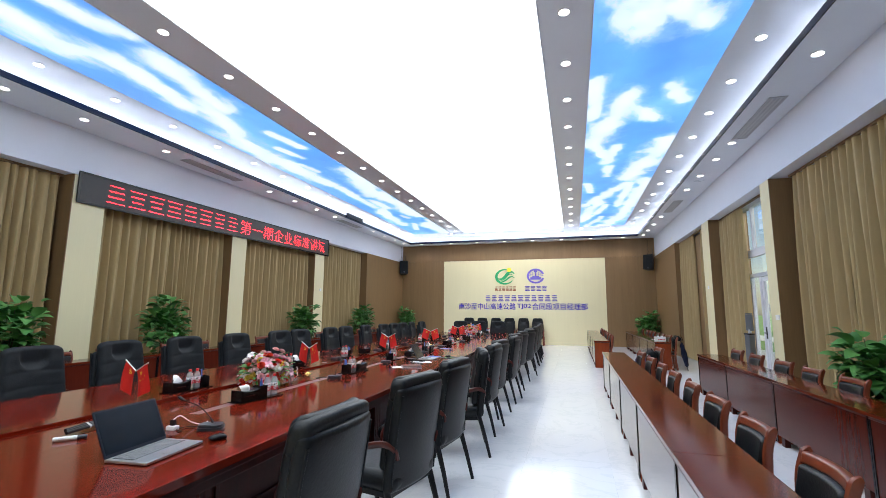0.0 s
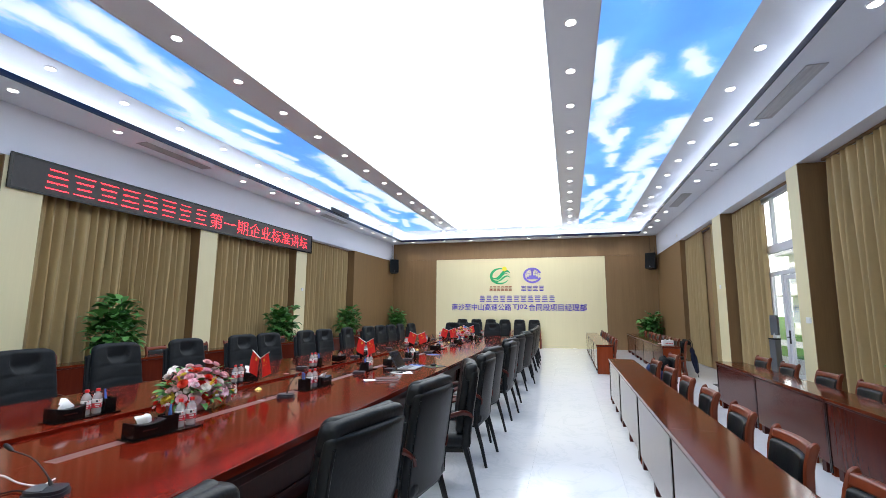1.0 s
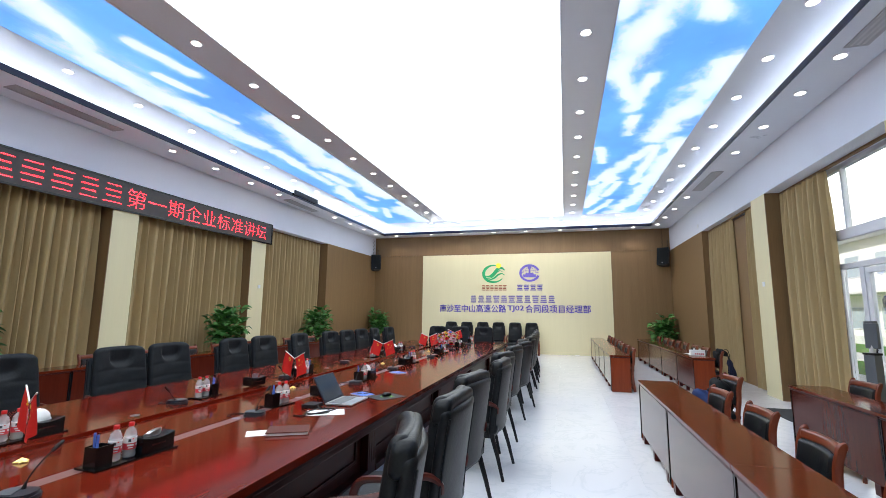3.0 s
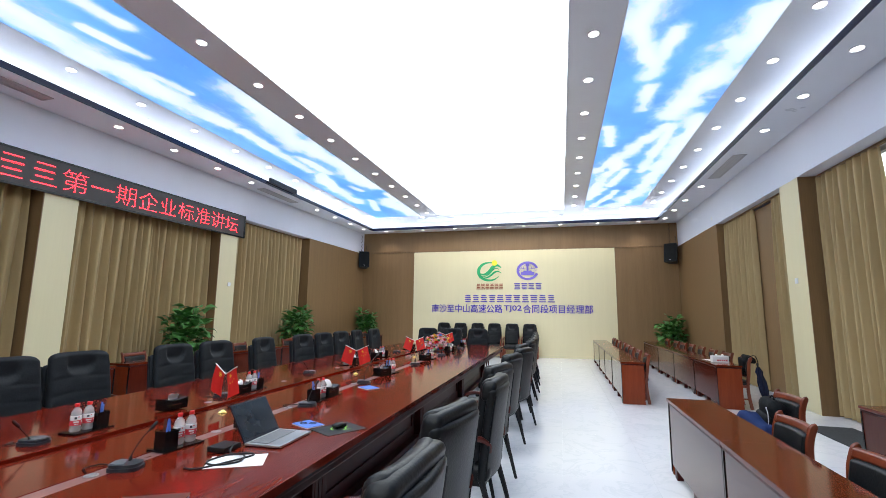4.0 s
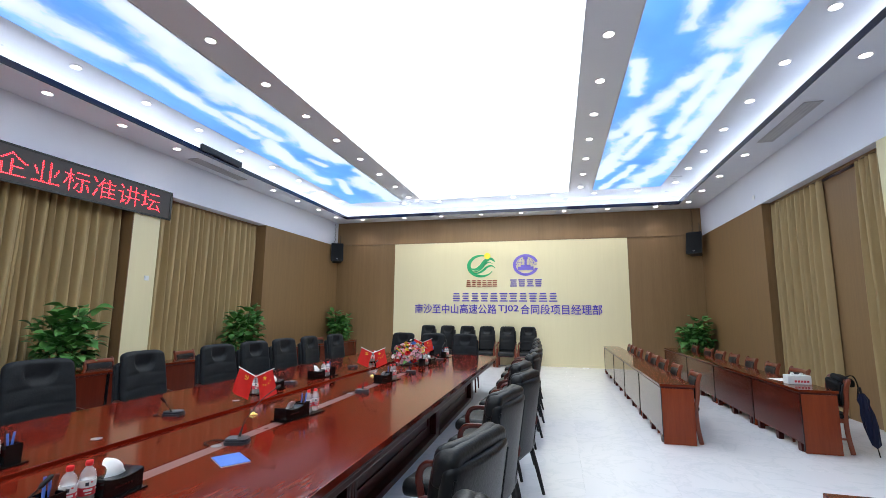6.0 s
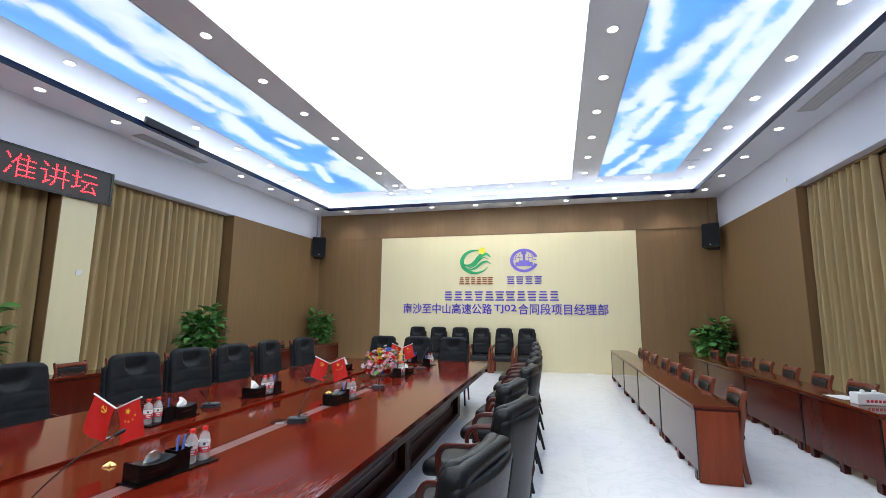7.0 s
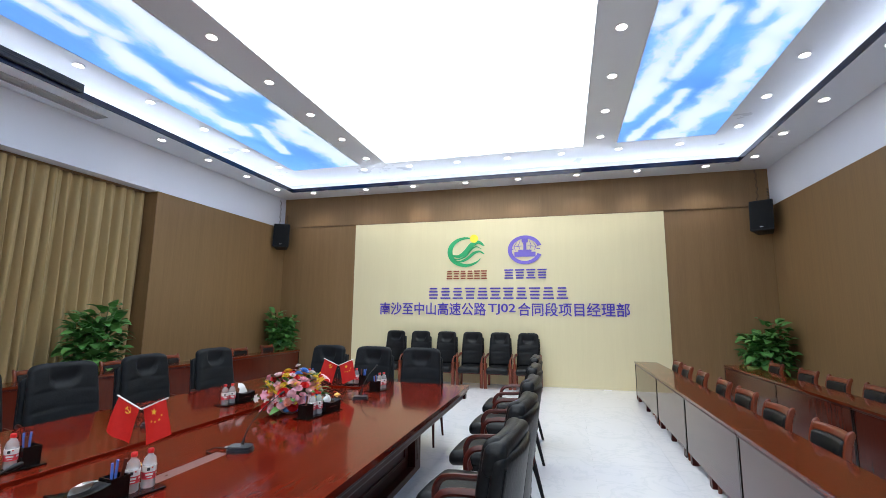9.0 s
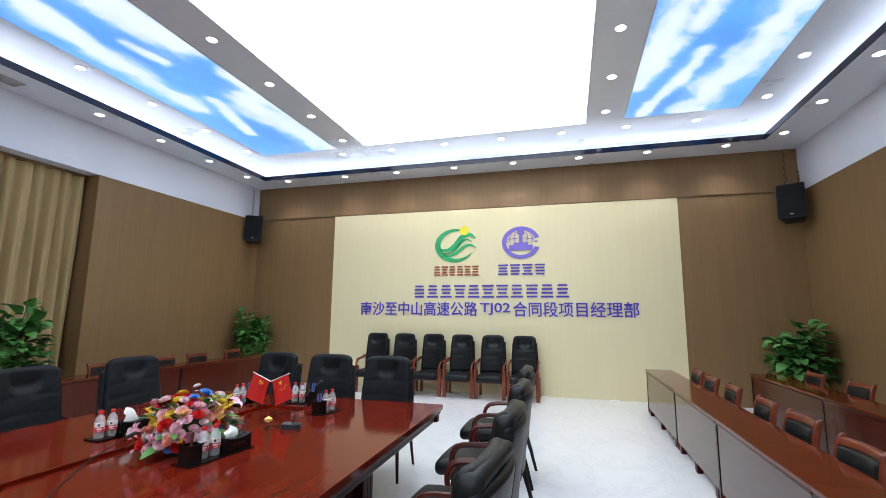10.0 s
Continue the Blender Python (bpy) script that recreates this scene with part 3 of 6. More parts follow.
for x in (-6.88, -5.42, -4.19, -2.91, -1.69, -0.43, 0.79, 2.08):
    spots.append((x, 19.9, ZS))
# the border lamps that wash the walls
for watts, back in ((WASH_END, True), (WASH_SIDE, False)):
    wash = bpy.data.lights.new("wash_light", "SPOT")
    wash.energy, wash.spot_size, wash.spot_blend, wash.shadow_soft_size, wash.color = watts, radians(118), 0.7, 0.05, (0.97, 0.95, 0.91)
    for p in spots:
        if p[2] == ZS and p[1] > 12.5 and (p[1] == 19.9) == back:
            new("wash_light", wash).location = (p[0], p[1], ZS - 0.02)
first = True
for p in spots:
    if p[1] < YF + 0.5:
        continue
    if first:
        dl.matrix_basis = pose(*p)
        first = False
    else:
        copy_thing(dl, pose(*p))


def vent(x, y, w, l):
    """A slatted outlet in the ceiling border."""
    ob = tagged(empty("ceiling_vent", pose(x, y, ZS)), "long grey slatted air outlet in the ceiling border", "air vent", "ceiling vents")
    bm = B()
    for a in ((-w, -w + 0.02, -l, l), (w - 0.02, w, -l, l), (-w, w, l - 0.02, l), (-w, w, -l, -l + 0.02)):
        box(bm, *a, -0.012, 0)
    part("frame", bm, M_VENT, ob, smooth=False)
    part("backing", boxm(-w + 0.02, w - 0.02, -l + 0.02, l - 0.02, -0.003, 0), M_DUCT, ob, "grey duct behind the slats", smooth=False)
    for i in range(4):
        xx = -w + 0.035 + (2 * w - 0.07) * i / 3
        part("slat", moved(boxm(-0.011, 0.011, -l + 0.02, l - 0.02, -0.001, 0.001), pose(xx, 0, -0.007, 0, 25, 0)), M_VENT, ob, smooth=False)


for x, y, l in ((-7.78, 7.95, 0.8), (2.97, 8.08, 0.83), (2.93, 14.4, 0.78), (-7.78, 14.4, 0.75)):
    vent(x, y, 0.12, l)
ob = tagged(empty("air_outlet", pose(SX0 + 0.02, 13.95, ZS + 0.02)), "dark air outlet set in the ceiling cove edge", "air vent")
part("frame", boxm(0, 0.05, -0.57, 0.57, 0.03, 0.15, r=0.004), M_OUTLET, ob)
for i in range(4):
    part("slat", boxm(0.05, 0.058, -0.54, 0.54, 0.045 + 0.025 * i, 0.056 + 0.025 * i), M_OUTLET, ob, smooth=False)


# ---------------- curtains ----------------
def curtain(x, y0, y1, seed, face, label="floor-length tan curtain hanging in deep pleats", pitch=0.157):
    """A pleated cloth along y; face is the side that looks into the room."""
    rnd = random.Random(seed)
    n = max(8, int((y1 - y0) / 0.0105))
    rows = [0.03, 0.5, 1.1, 1.8, 2.5, 3.1, 3.5, 3.68, 3.74]
    ph, per = rnd.uniform(0, 6), rnd.uniform(0.92, 1.08) * pitch
    phase = [ph]
    for i in range(n):
        phase.append(phase[-1] + 2 * math.pi * (y1 - y0) / n / (per * (1 + 0.18 * math.sin(i * 0.031 + seed) + 0.09 * math.sin(i * 0.11))))
    bm = B()
    sheets = []
    for back in (0, 1):
        grid = []
        for z in rows:
            line = []
            k = 0.55 + 0.45 * min(1, (3.74 - z) / 0.9)
            for i in range(n + 1):
                y = y0 + (y1 - y0) * i / n
                w = math.sin(phase[i] + 0.2 * math.sin(z * 0.9 + i * 0.01))
                w += 0.35 * math.sin(2 * phase[i] + 0.7)
                w += (0.25 if pitch < 0.16 else 0.08) * math.sin(0.5 * phase[i] + z * 0.6)
                yy = y + 0.012 * math.sin(phase[i] * 0.5 + z)
                line.append(bm.verts.new((x + face * (0.395 * pitch * k * w - back * 0.006), yy, z)))
            grid.append(line)
        sheets.append(grid)
        for a, b in zip(grid, grid[1:]):
            for i in range(n):
                bm.faces.new((a[i], a[i + 1], b[i + 1], b[i]))
    f, g = sheets
    for i in range(n):
        bm.faces.new((f[0][i], f[0][i + 1], g[0][i + 1], g[0][i]))
        bm.faces.new((f[-1][i], f[-1][i + 1], g[-1][i + 1], g[-1][i]))
    for j in range(len(rows) - 1):
        bm.faces.new((f[j][0], f[j + 1][0], g[j + 1][0], g[j][0]))
        bm.faces.new((f[j][-1], f[j + 1][-1], g[j + 1][-1], g[j][-1]))
    return tagged(to_ob("curtain", bm, M_CURTAIN, True, 80), label, "curtain", "window curtains")


def rail(x, y0, y1):
    return solid("curtain_rail", boxm(x - 0.02, x + 0.02, y0, y1, ZW - 0.04, ZW - 0.003), M_REVEAL, "dark curtain rail under the wall band", "curtain rail")


CXL, CXR = XL - 0.25, XR + 0.26
bays_l = list(zip([p[1] for p in PIL_L], [p[0] for p in PIL_L[1:]] + [END_L]))
for i, (a, b) in enumerate(bays_l):
    if b < 1:
        continue
    mid = (a + b) / 2
    west(curtain(CXL, a + 0.02, mid + 0.05, 10 + i, 1))
    west(curtain(CXL - 0.03, mid - 0.02, b - 0.03, 20 + i, 1))
    west(rail(CXL - 0.01, a + 0.01, b - 0.01))
for i, (a, b) in enumerate(((2.3, 3.7), (3.68, 5.05), (5.62, 7.2), (7.18, 8.68))):
    curtain(CXR + 0.02 * (i % 2), a + 0.01, b, 40 + i, -1)
rail(CXR, 2.31, 5.04)
rail(CXR, 5.61, 8.7)
curtain(CXR, 11.1, 12.52, 50, -1)
curtain(CXR + 0.03, 9.27, 9.5, 51, -1, "tan curtain gathered tightly beside the glass door")
rail(CXR + 0.01, 9.26, 12.54)
curtain(CXR - 0.075, 14.86, 16.54, 52, -1, pitch=0.185)
curtain(CXR - 0.09, 13.23, 13.95, 53, -1, pitch=0.13)
solid("wall_panel", boxm(XR + 0.235, XR + 0.255, 13.5, 15.2, 0, 3.72), M_WOODWALL, "brown board between the two curtains", "wall panel", "structure", smooth=False)
rail(CXR - 0.09, 13.22, 16.55)

# ---------------- glazed garden door ----------------
GX = XR + 0.42
win = tagged(empty("window_1", pose(GX, 0, 0)), "tall aluminium-framed glazing with a glass door", "window", kind="structure")
part("jamb", boxm(-0.1, 0.14, DOOR_Y1 - 0.05, DOOR_Y1, 0, ZW, r=0.004), M_PEACH, win, "pale peach jamb board")
for a, b in ((2.64, 2.8), (2.2, 2.28), (ZW - 0.07, ZW - 0.002)):
    part("transom", boxm(-0.03, 0.05, DOOR_Y0, DOOR_Y1 - 0.052, a, b, r=0.004), M_ALU, win, "light grey aluminium rail")
for y, z0, z1, w in ((11.23, 0, 2.2, 0.025), (10.72, 0, 2.2, 0.05), (9.3, 0, ZW, 0.04), (10.95, 2.8, ZW, 0.018), (9.9, 2.28, 2.64, 0.02)):
    part("mullion", boxm(-0.03, 0.05, y - w, y + w, z0, z1, r=0.004), M_ALU, win, "light grey aluminium post")
for y0, y1, z0, z1 in ((9.34, 11.685, 2.8, ZW - 0.07), (9.34, 11.685, 2.28, 2.64), (10.78, 11.2, 0.02, 2.19), (11.26, 11.685, 0.02, 2.19)):
    g = part("pane", boxm(0.0, 0.006, y0, y1, z0, z1), M_GLASS, win, smooth=False)
    g.visible_shadow = False
door = tagged(empty("door_1", pose(GX, 10.66, 0.0, 0, 0, 0)), "glass door with white aluminium frame, closed", "door", kind="structure")
for a in ((-1.28, 0, 0.02, 0.12), (-1.28, 0, 2.1, 2.18)):
    part("rail", boxm(-0.025, 0.035, *a, r=0.004), M_ALU, door)
for a in ((-1.28, -1.2), (-0.09, 0)):
    part("stile", boxm(-0.025, 0.035, *a, 0.12, 2.1, r=0.004), M_ALU, door)
g = part("pane", boxm(0.0, 0.006, -1.2, -0.09, 0.12, 2.1), M_GLASS, door, smooth=False)
g.visible_shadow = False
bm = tube(B(), [(-0.028, -0.045, 1.05), (-0.075, -0.045, 1.05), (-0.08, -0.05, 1.05), (-0.08, -0.17, 1.05)], 0.009, 8)
box(bm, -0.035, -0.025, -0.07, -0.02, 0.93, 1.17, r=0.003)
part("handle", bm, M_BLACK, door, "black lever handle")

# ---------------- outside ----------------
M_HAZE = glow("bright_overcast_sky", (0.95, 0.98, 1.0), 2.6)
solid("backdrop", boxm(120, 121, -300, 320, -0.2, 120), M_HAZE, "plain bright overcast sky in the distance", "sky", "structure", smooth=False)
solid("ground", boxm(XR + 0.6, 400, -300, 320, -0.25, -0.16), M_GRASS, "bright green lawn outside the door", "lawn", "structure", smooth=False)
solid("pavement", boxm(XR + 0.6, 7.3, -10, 40, -0.16, -0.03, r=0.01), M_PAVE, "pale concrete path outside the door", "pavement", "structure", smooth=False)
solid("pavement_far", boxm(10.5, 12.5, -30, 60, -0.16, -0.1), M_PAVE, "pale concrete path across the lawn", "pavement", "structure", smooth=False)
ob = tagged(empty("prefab_building", pose(17.5, 30, -0.16)), "white two-storey prefabricated building beyond the lawn", "building")
part("wall", boxm(0, 9, -28, 14, 0, 6.4), M_FACADE, ob, smooth=False)
part("roof", boxm(-0.8, 9.8, -28.6, 14.6, 6.4, 6.65, r=0.02), M_ALU, ob, "light grey flat roof edge", smooth=False)
for s in range(2):
    part("gallery", boxm(-1.4, 0, -28, 14, 3.0, 3.14) if s else boxm(-0.06, 0, -28, 14, 0, 0.5), M_PAVE, ob, smooth=False)
for k in range(14):
    for zf in (0.9, 4.1):
        y = -26.5 + 3 * k
        w = part("window", boxm(-0.05, 0.02, y, y + 1.5, zf, zf + 1.4), M_ALU, ob, smooth=False)
        part("pane", boxm(-0.06, -0.052, y + 0.07, y + 1.43, zf + 0.07, zf + 1.33), M_PALEPANE, w, "pale window glass", smooth=False)
ob = tagged(empty("garden_lamp", pose(9.2, 19.9, -0.16)), "slim dark garden lamp post on the lawn", "lamp post")
part("pole", lathe(B(), [(0.06, 0), (0.06, 0.05), (0.03, 0.08), (0.025, 1.9)], 10), M_GREYPLASTIC, ob)
part("lantern", lathe(B(), [(0.03, 1.9), (0.1, 1.95), (0.11, 2.2), (0.05, 2.3), (0.01, 2.32)], 10), M_GREYPLASTIC, ob)

# ---------------- the long meeting table ----------------
TROT, TZ = 0.7, 0.70
TM = pose(-3.163, 8.01, 0, 0, 0, TROT)
HW, HL = 1.365, 7.51
table = tagged(empty("meeting_table", TM), "very long glossy red mahogany meeting table with panelled base", "table")


def slab(name, x0, x1, y0, y1, z0, z1, mat, label="", r=0.006):
    return part(name, boxm(x0, x1, y0, y1, z0, z1, r=r), mat, table, label)


IN = 0.23
slab("tabletop_board", IN + 0.25, HW, -HL, HL, 0.655, TZ, M_MAHOG, r=0.002)
slab("tabletop_board", IN, IN + 0.15, -HL, HL, 0.655, TZ, M_MAHOG, r=0.002)
slab("tabletop_board", -HW, -IN, -HL, HL, 0.655, TZ, M_MAHOG)
slab("inlay_strip", IN + 0.151, IN + 0.249, -HL + 2.21, HL - 3.0, 0.66, TZ - 0.0015, M_STRIP, "paler matt cable flap")
slab("inlay_end", IN + 0.151, IN + 0.249, -HL, -HL + 2.209, 0.656, TZ - 0.0002, M_MAHOG, r=0.0008)
slab("inlay_end", IN + 0.151, IN + 0.249, HL - 2.999, HL, 0.656, TZ - 0.0002, M_MAHOG, r=0.0008)
slab("middle_board", -IN + 0.003, IN - 0.003, -HL + 0.5, HL - 0.5, 0.64, TZ - 0.022, M_MAHOG, "sunken middle board")
for s in (-1, 1):
    slab("tabletop_end", -IN + 0.001, IN - 0.001, min(s * HL, s * (HL - 0.5)), max(s * HL, s * (HL - 0.5)), 0.655, TZ - 0.001, M_MAHOG)
# edge mouldings, one run for each side
for x0, x1, y0, y1 in ((HW - 0.1, HW - 0.02, -HL, HL), (-HW + 0.02, -HW + 0.1, -HL, HL), (-HW + 0.02, HW - 0.02, HL - 0.1, HL - 0.02), (-HW + 0.02, HW - 0.02, -HL + 0.02, -HL + 0.1)):
    bm = boxm(x0, x1, y0, y1, 0.62, 0.6548, r=0.008)
    dx, dy = (0.03, 0) if x1 - x0 < 0.2 else (0, 0.03)
    sx = -1 if x0 > 0 else 1
    sy = -1 if y0 > 0 else 1
    box(bm, x0 + sx * dx, x1 + sx * dx, y0 + sy * dy, y1 + sy * dy, 0.56, 0.619, r=0.01)
    part("edge_moulding", bm, M_MAHOG_D, table, "dark stepped moulding")


def table_side(s):
    """Posts and raised panels along one long side."""
    xo = s * 0.985
    bay = 2.48
    for y in [6.57 - bay * k for k in range(6)]:
        bm = boxm(xo - 0.045, xo + 0.045, y - 0.09, y + 0.09, 0.0, 0.56, r=0.006)
        for k in range(3):
            g = y - 0.05 + 0.05 * k
            box(bm, xo + s * 0.045 - 0.004, xo + s * 0.045 + 0.004, g - 0.014, g + 0.014, 0.11, 0.51, r=0.002)
        part("post", bm, M_MAHOG_D, table, "dark fluted post")
    for k in range(5):
        y0, y1 = 6.57 - bay * (k + 1) + 0.092, 6.57 - bay * k - 0.092
        bm = boxm(xo - 0.03 - s * 0.03, xo + 0.0 - s * 0.03, y0, y1, 0.06, 0.56)
        xf = xo - s * 0.03 + (0.0 if s > 0 else -0.03)
        e = 0.014 * s
        for a0, a1, c0, c1 in ((y0 + 0.1, y1 - 0.1, 0.46, 0.49), (y0 + 0.1, y1 - 0.1, 0.15, 0.18), (y0 + 0.1, y0 + 0.13, 0.18, 0.46), (y1 - 0.13, y1 - 0.1, 0.18, 0.46)):
            box(bm, min(xf, xf + e), max(xf, xf + e), a0, a1, c0, c1, r=0.004)
        part("side_panel", bm, M_MAHOG_D, table)
        part("plinth", boxm(xo - 0.05, xo + 0.05, y0, y1, 0.0, 0.06, r=0.006), M_MAHOG_D, table)


table_side(1)
table_side(-1)
for y in (-5.83, 6.57):
    part("end_panel", boxm(-0.93, 0.93, y - 0.02, y + 0.02, 0.02, 0.56), M_MAHOG_D, table)


# ---------------- chairs ----------------
def lean(z):
    """How far the back leans behind the seat at height z."""
    k = max(0.0, z - 0.44)
    return -0.235 - 0.11 * k - 0.05 * k * k


def meeting_chair(seat_mat, arm_mat, leg_mat, label, wide=0.29, straight_legs=False, drop=0.0, roll_top=True, low=0.0):
    """A high-backed upholstered armchair that faces +y."""
    ch = tagged(empty("conference_chair"), label, "chair")
    w = wide

    def bend(p):
        side = (p.x / w) ** 2
        if not roll_top:
            k = max(0.0, min(1.0, (p.z - 0.6) / 0.45))
            return Vector((p.x * (1.03 - 0.09 * k), p.y + lean(p.z) + 0.03 * side, p.z - 0.058 * side ** 3 * k ** 4))
        return Vector((p.x * (0.98 - 0.06 * max(0.0, (p.z - 0.9) / 0.15)), p.y + lean(p.z) + 0.035 * side, p.z))

    def pad(p):
        q = bend(p)
        f = max(0.0, p.y - 0.02) / 0.045
        crease = 0.0
        for zc, d in ((0.665, 0.0022), (0.81, 0.0028)):
            crease += d * math.exp(-((p.z - zc - 0.012 * math.cos(p.x * 7)) / 0.016) ** 2)
        lip = 0.89 + 0.09 * (p.x / 0.14) ** 4
        depth = 0.025 * max(0.0, min(1.0, (1.035 - p.z) / 0.13))
        up, side = max(0.0, min(1.0, (p.z - lip + 0.07) / 0.07)), max(0.0, min(1.0, (0.165 - abs(p.x)) / 0.06))
        dish = depth * up * up * (3 - 2 * up) * side * side * (3 - 2 * side)
        if not roll_top:
            crease += 0.0012 * math.sin(19 * p.x + 31 * p.z) * math.sin(27 * p.z - 9 * p.x)
        q.y -= f * (crease + dish)
        return q

    tall = 0.02 if roll_top else 0.0
    part("backrest", rbox(B(), (0, -0.012, 0.665 - low / 2 + tall), (w - 0.002 + tall * 0.4, 0.03, 0.285 + low / 2 + tall), 0.028, (10, 1, 12), bend), seat_mat, ch)
    part("back_cushion", rbox(B(), (0, 0.045, 0.77 - low / 2), (w - 0.02, 0.042, 0.28 + low / 2), 0.04, (30, 1, 44), pad), seat_mat, ch, "puffy padded front of the backrest")

    def roll(p):
        q = bend(p)
        e = (p.x / w) ** 2
        q.z += 0.006 * (1 - e) - 0.008 * e * e + 0.001 * math.sin(31 * p.x + 1) * max(0.0, (p.z - 0.98) / 0.06)
        q.y += 0.004 * (1 - e) - 0.022 * e + 0.0012 * math.sin(43 * p.x + 2) * max(0.0, (1.0 - p.z) / 0.06)
        return q

    if roll_top:
        part("head_roll", rbox(B(), (0, 0.036, 0.975), (w + 0.002, 0.05, 0.066), 0.036, (24, 3, 4), roll), seat_mat, ch, "thick padded roll along the top")
    for s in (-1, 1):
        part("piping", tube(B(), [bend(Vector((s * (w - 0.012), -0.042, z))) for z in (0.4, 0.5, 0.62, 0.74, 0.86, 0.945)], 0.007, 6), seat_mat, ch)

    def seat_bend(p):
        return Vector((p.x, p.y, p.z + 0.012 * (1 - (p.x / w) ** 2) - 0.05 * max(0, p.y - 0.2) ** 2 * 12))

    part("seat", rbox(B(), (0, 0.05, 0.43 - low), (w - 0.015, 0.315, 0.058), 0.05, (6, 7, 1), seat_bend), seat_mat, ch)
    part("seat_frame", boxm(-w + 0.03, w - 0.03, -0.23, 0.24, 0.35 - low, 0.385 - low, r=0.006), leg_mat, ch)
    for s in (-1, 1):
        x = s * (w + 0.012)
        arm = [(x - s * 0.06, -0.255, 0.61), (x - s * 0.035, -0.255, 0.67), (x - s * 0.005, -0.195, 0.705), (x + s * 0.012, -0.05, 0.675), (x + s * 0.012, 0.1, 0.665), (x + s * 0.008, 0.19, 0.64), (x, 0.235, 0.56), (x - s * 0.004, 0.225, 0.45), (x - s * 0.01, 0.2, 0.37)]
        arm = [(a, b * (1 - 3 * drop) if b > 0 else b, c - low - drop * min(1, (c - 0.37) / 0.28)) for a, b, c in arm]
        part("armrest", tube(B(), curve_pts(arm, 5), 0.024, 8, 0.7), arm_mat, ch, "curved polished wood armrest")
        if straight_legs:
            part("leg", boxm(x - 0.033, x + 0.033, 0.17, 0.24, 0, 0.56 - low, r=0.01), arm_mat, ch)
            part("leg", boxm(x - 0.024, x + 0.024, -0.3, -0.24, 0, 0.42 - low, r=0.008), arm_mat, ch)
        else:
            part("leg", tube(B(), [(x - s * 0.03, 0.2, 0.38), (x - s * 0.02, 0.225, 0.18), (x - s * 0.01, 0.235, 0.0)], 0.019, 8, 1.0, lambda k: 1.15 - 0.4 * k), leg_mat, ch)
            part("leg", tube(B(), [(x - s * 0.035, -0.21, 0.4), (x - s * 0.03, -0.27, 0.2), (x - s * 0.02, -0.32, 0.0)], 0.019, 8, 1.0, lambda k: 1.2 - 0.45 * k), leg_mat, ch)
    return ch


def desk_chair(label):
    """A small wooden chair with a black padded back that faces +y."""
    ch = tagged(empty("desk_chair"), label, "chair", "training desk chairs")
    w = 0.205

    def stile(s):
        pts = [(s * w, -0.2, 0.0), (s * w, -0.17, 0.22), (s * w, -0.165, 0.42), (s * w, -0.19, 0.6), (s * w, -0.2, 0.75), (s * w, -0.222, 0.84), (s * w, -0.237, 0.868), (s * w, -0.25, 0.874)]
        return tube(B(), curve_pts(pts, 4), 0.026, 8, 0.62, lambda k: 1.0 - 0.35 * max(0, k - 0.8) / 0.2)

    for s in (-1, 1):
        part("back_leg", stile(s), M_CHAIRWOOD, ch, "curved wooden back post")
        part("leg", tube(B(), [(s * (w - 0.01), 0.2, 0.42), (s * w, 0.2, 0.2), (s * w, 0.205, 0.0)], 0.021, 8, 1.0, lambda k: 1.1 - 0.3 * k), M_CHAIRWOOD, ch)
        part("side_rail", boxm(s * w - 0.011, s * w + 0.011, -0.16, 0.19, 0.36, 0.41, r=0.004), M_CHAIRWOOD, ch)
        part("stretcher", boxm(s * w - 0.009, s * w + 0.009, -0.17, 0.2, 0.16, 0.185, r=0.003), M_CHAIRWOOD, ch)
    part("seat", rbox(B(), (0, 0.01, 0.435), (w + 0.01, 0.215, 0.032), 0.026, (3, 3, 1), lambda p: Vector((p.x, p.y, p.z + 0.01 * (1 - (p.x / w) ** 2)))), M_LEATHER, ch, "black padded seat")

    def bk(p):
        t = (p.z - 0.5) / 0.4
        return Vector((p.x, p.y - 0.172 - 0.02 * t - 0.05 * max(0, t - 0.4) - 0.036 * (1 - (p.x / w) ** 2), p.z))

    part("back_pad", rbox(B(), (0, 0.012, 0.683), (w - 0.018, 0.024, 0.128), 0.022, (8, 1, 4), bk), M_LEATHER, ch, "black padded back")
    part("back_board", rbox(B(), (0, -0.016, 0.683), (w - 0.016, 0.009, 0.135), 0.006, (8, 1, 4), bk), M_CHAIRWOOD, ch)
    part("top_rail", rbox(B(), (0, -0.004, 0.838), (w - 0.006, 0.02, 0.03), 0.015, (8, 1, 2), bk), M_CHAIRWOOD, ch, "broad rolled wooden top rail")
    part("lower_rail", rbox(B(), (0, 0, 0.535), (w - 0.015, 0.014, 0.018), 0.01, (4, 1, 1), bk), M_CHAIRWOOD, ch)
    return ch


def spread(thing, places):
    """The thing itself at the first place, copies at the others."""
    thing.matrix_basis = places[0]
    for m in places[1:]:
        copy_thing(thing, m).matrix_basis = m


rnd = random.Random(5)
right = meeting_chair(M_LEATHER, M_ARMWOOD, M_BLACK, "black leather high-backed armchair with dark wood arms", wide=0.268, drop=0.04)
tagged(right, group="chairs round the table")
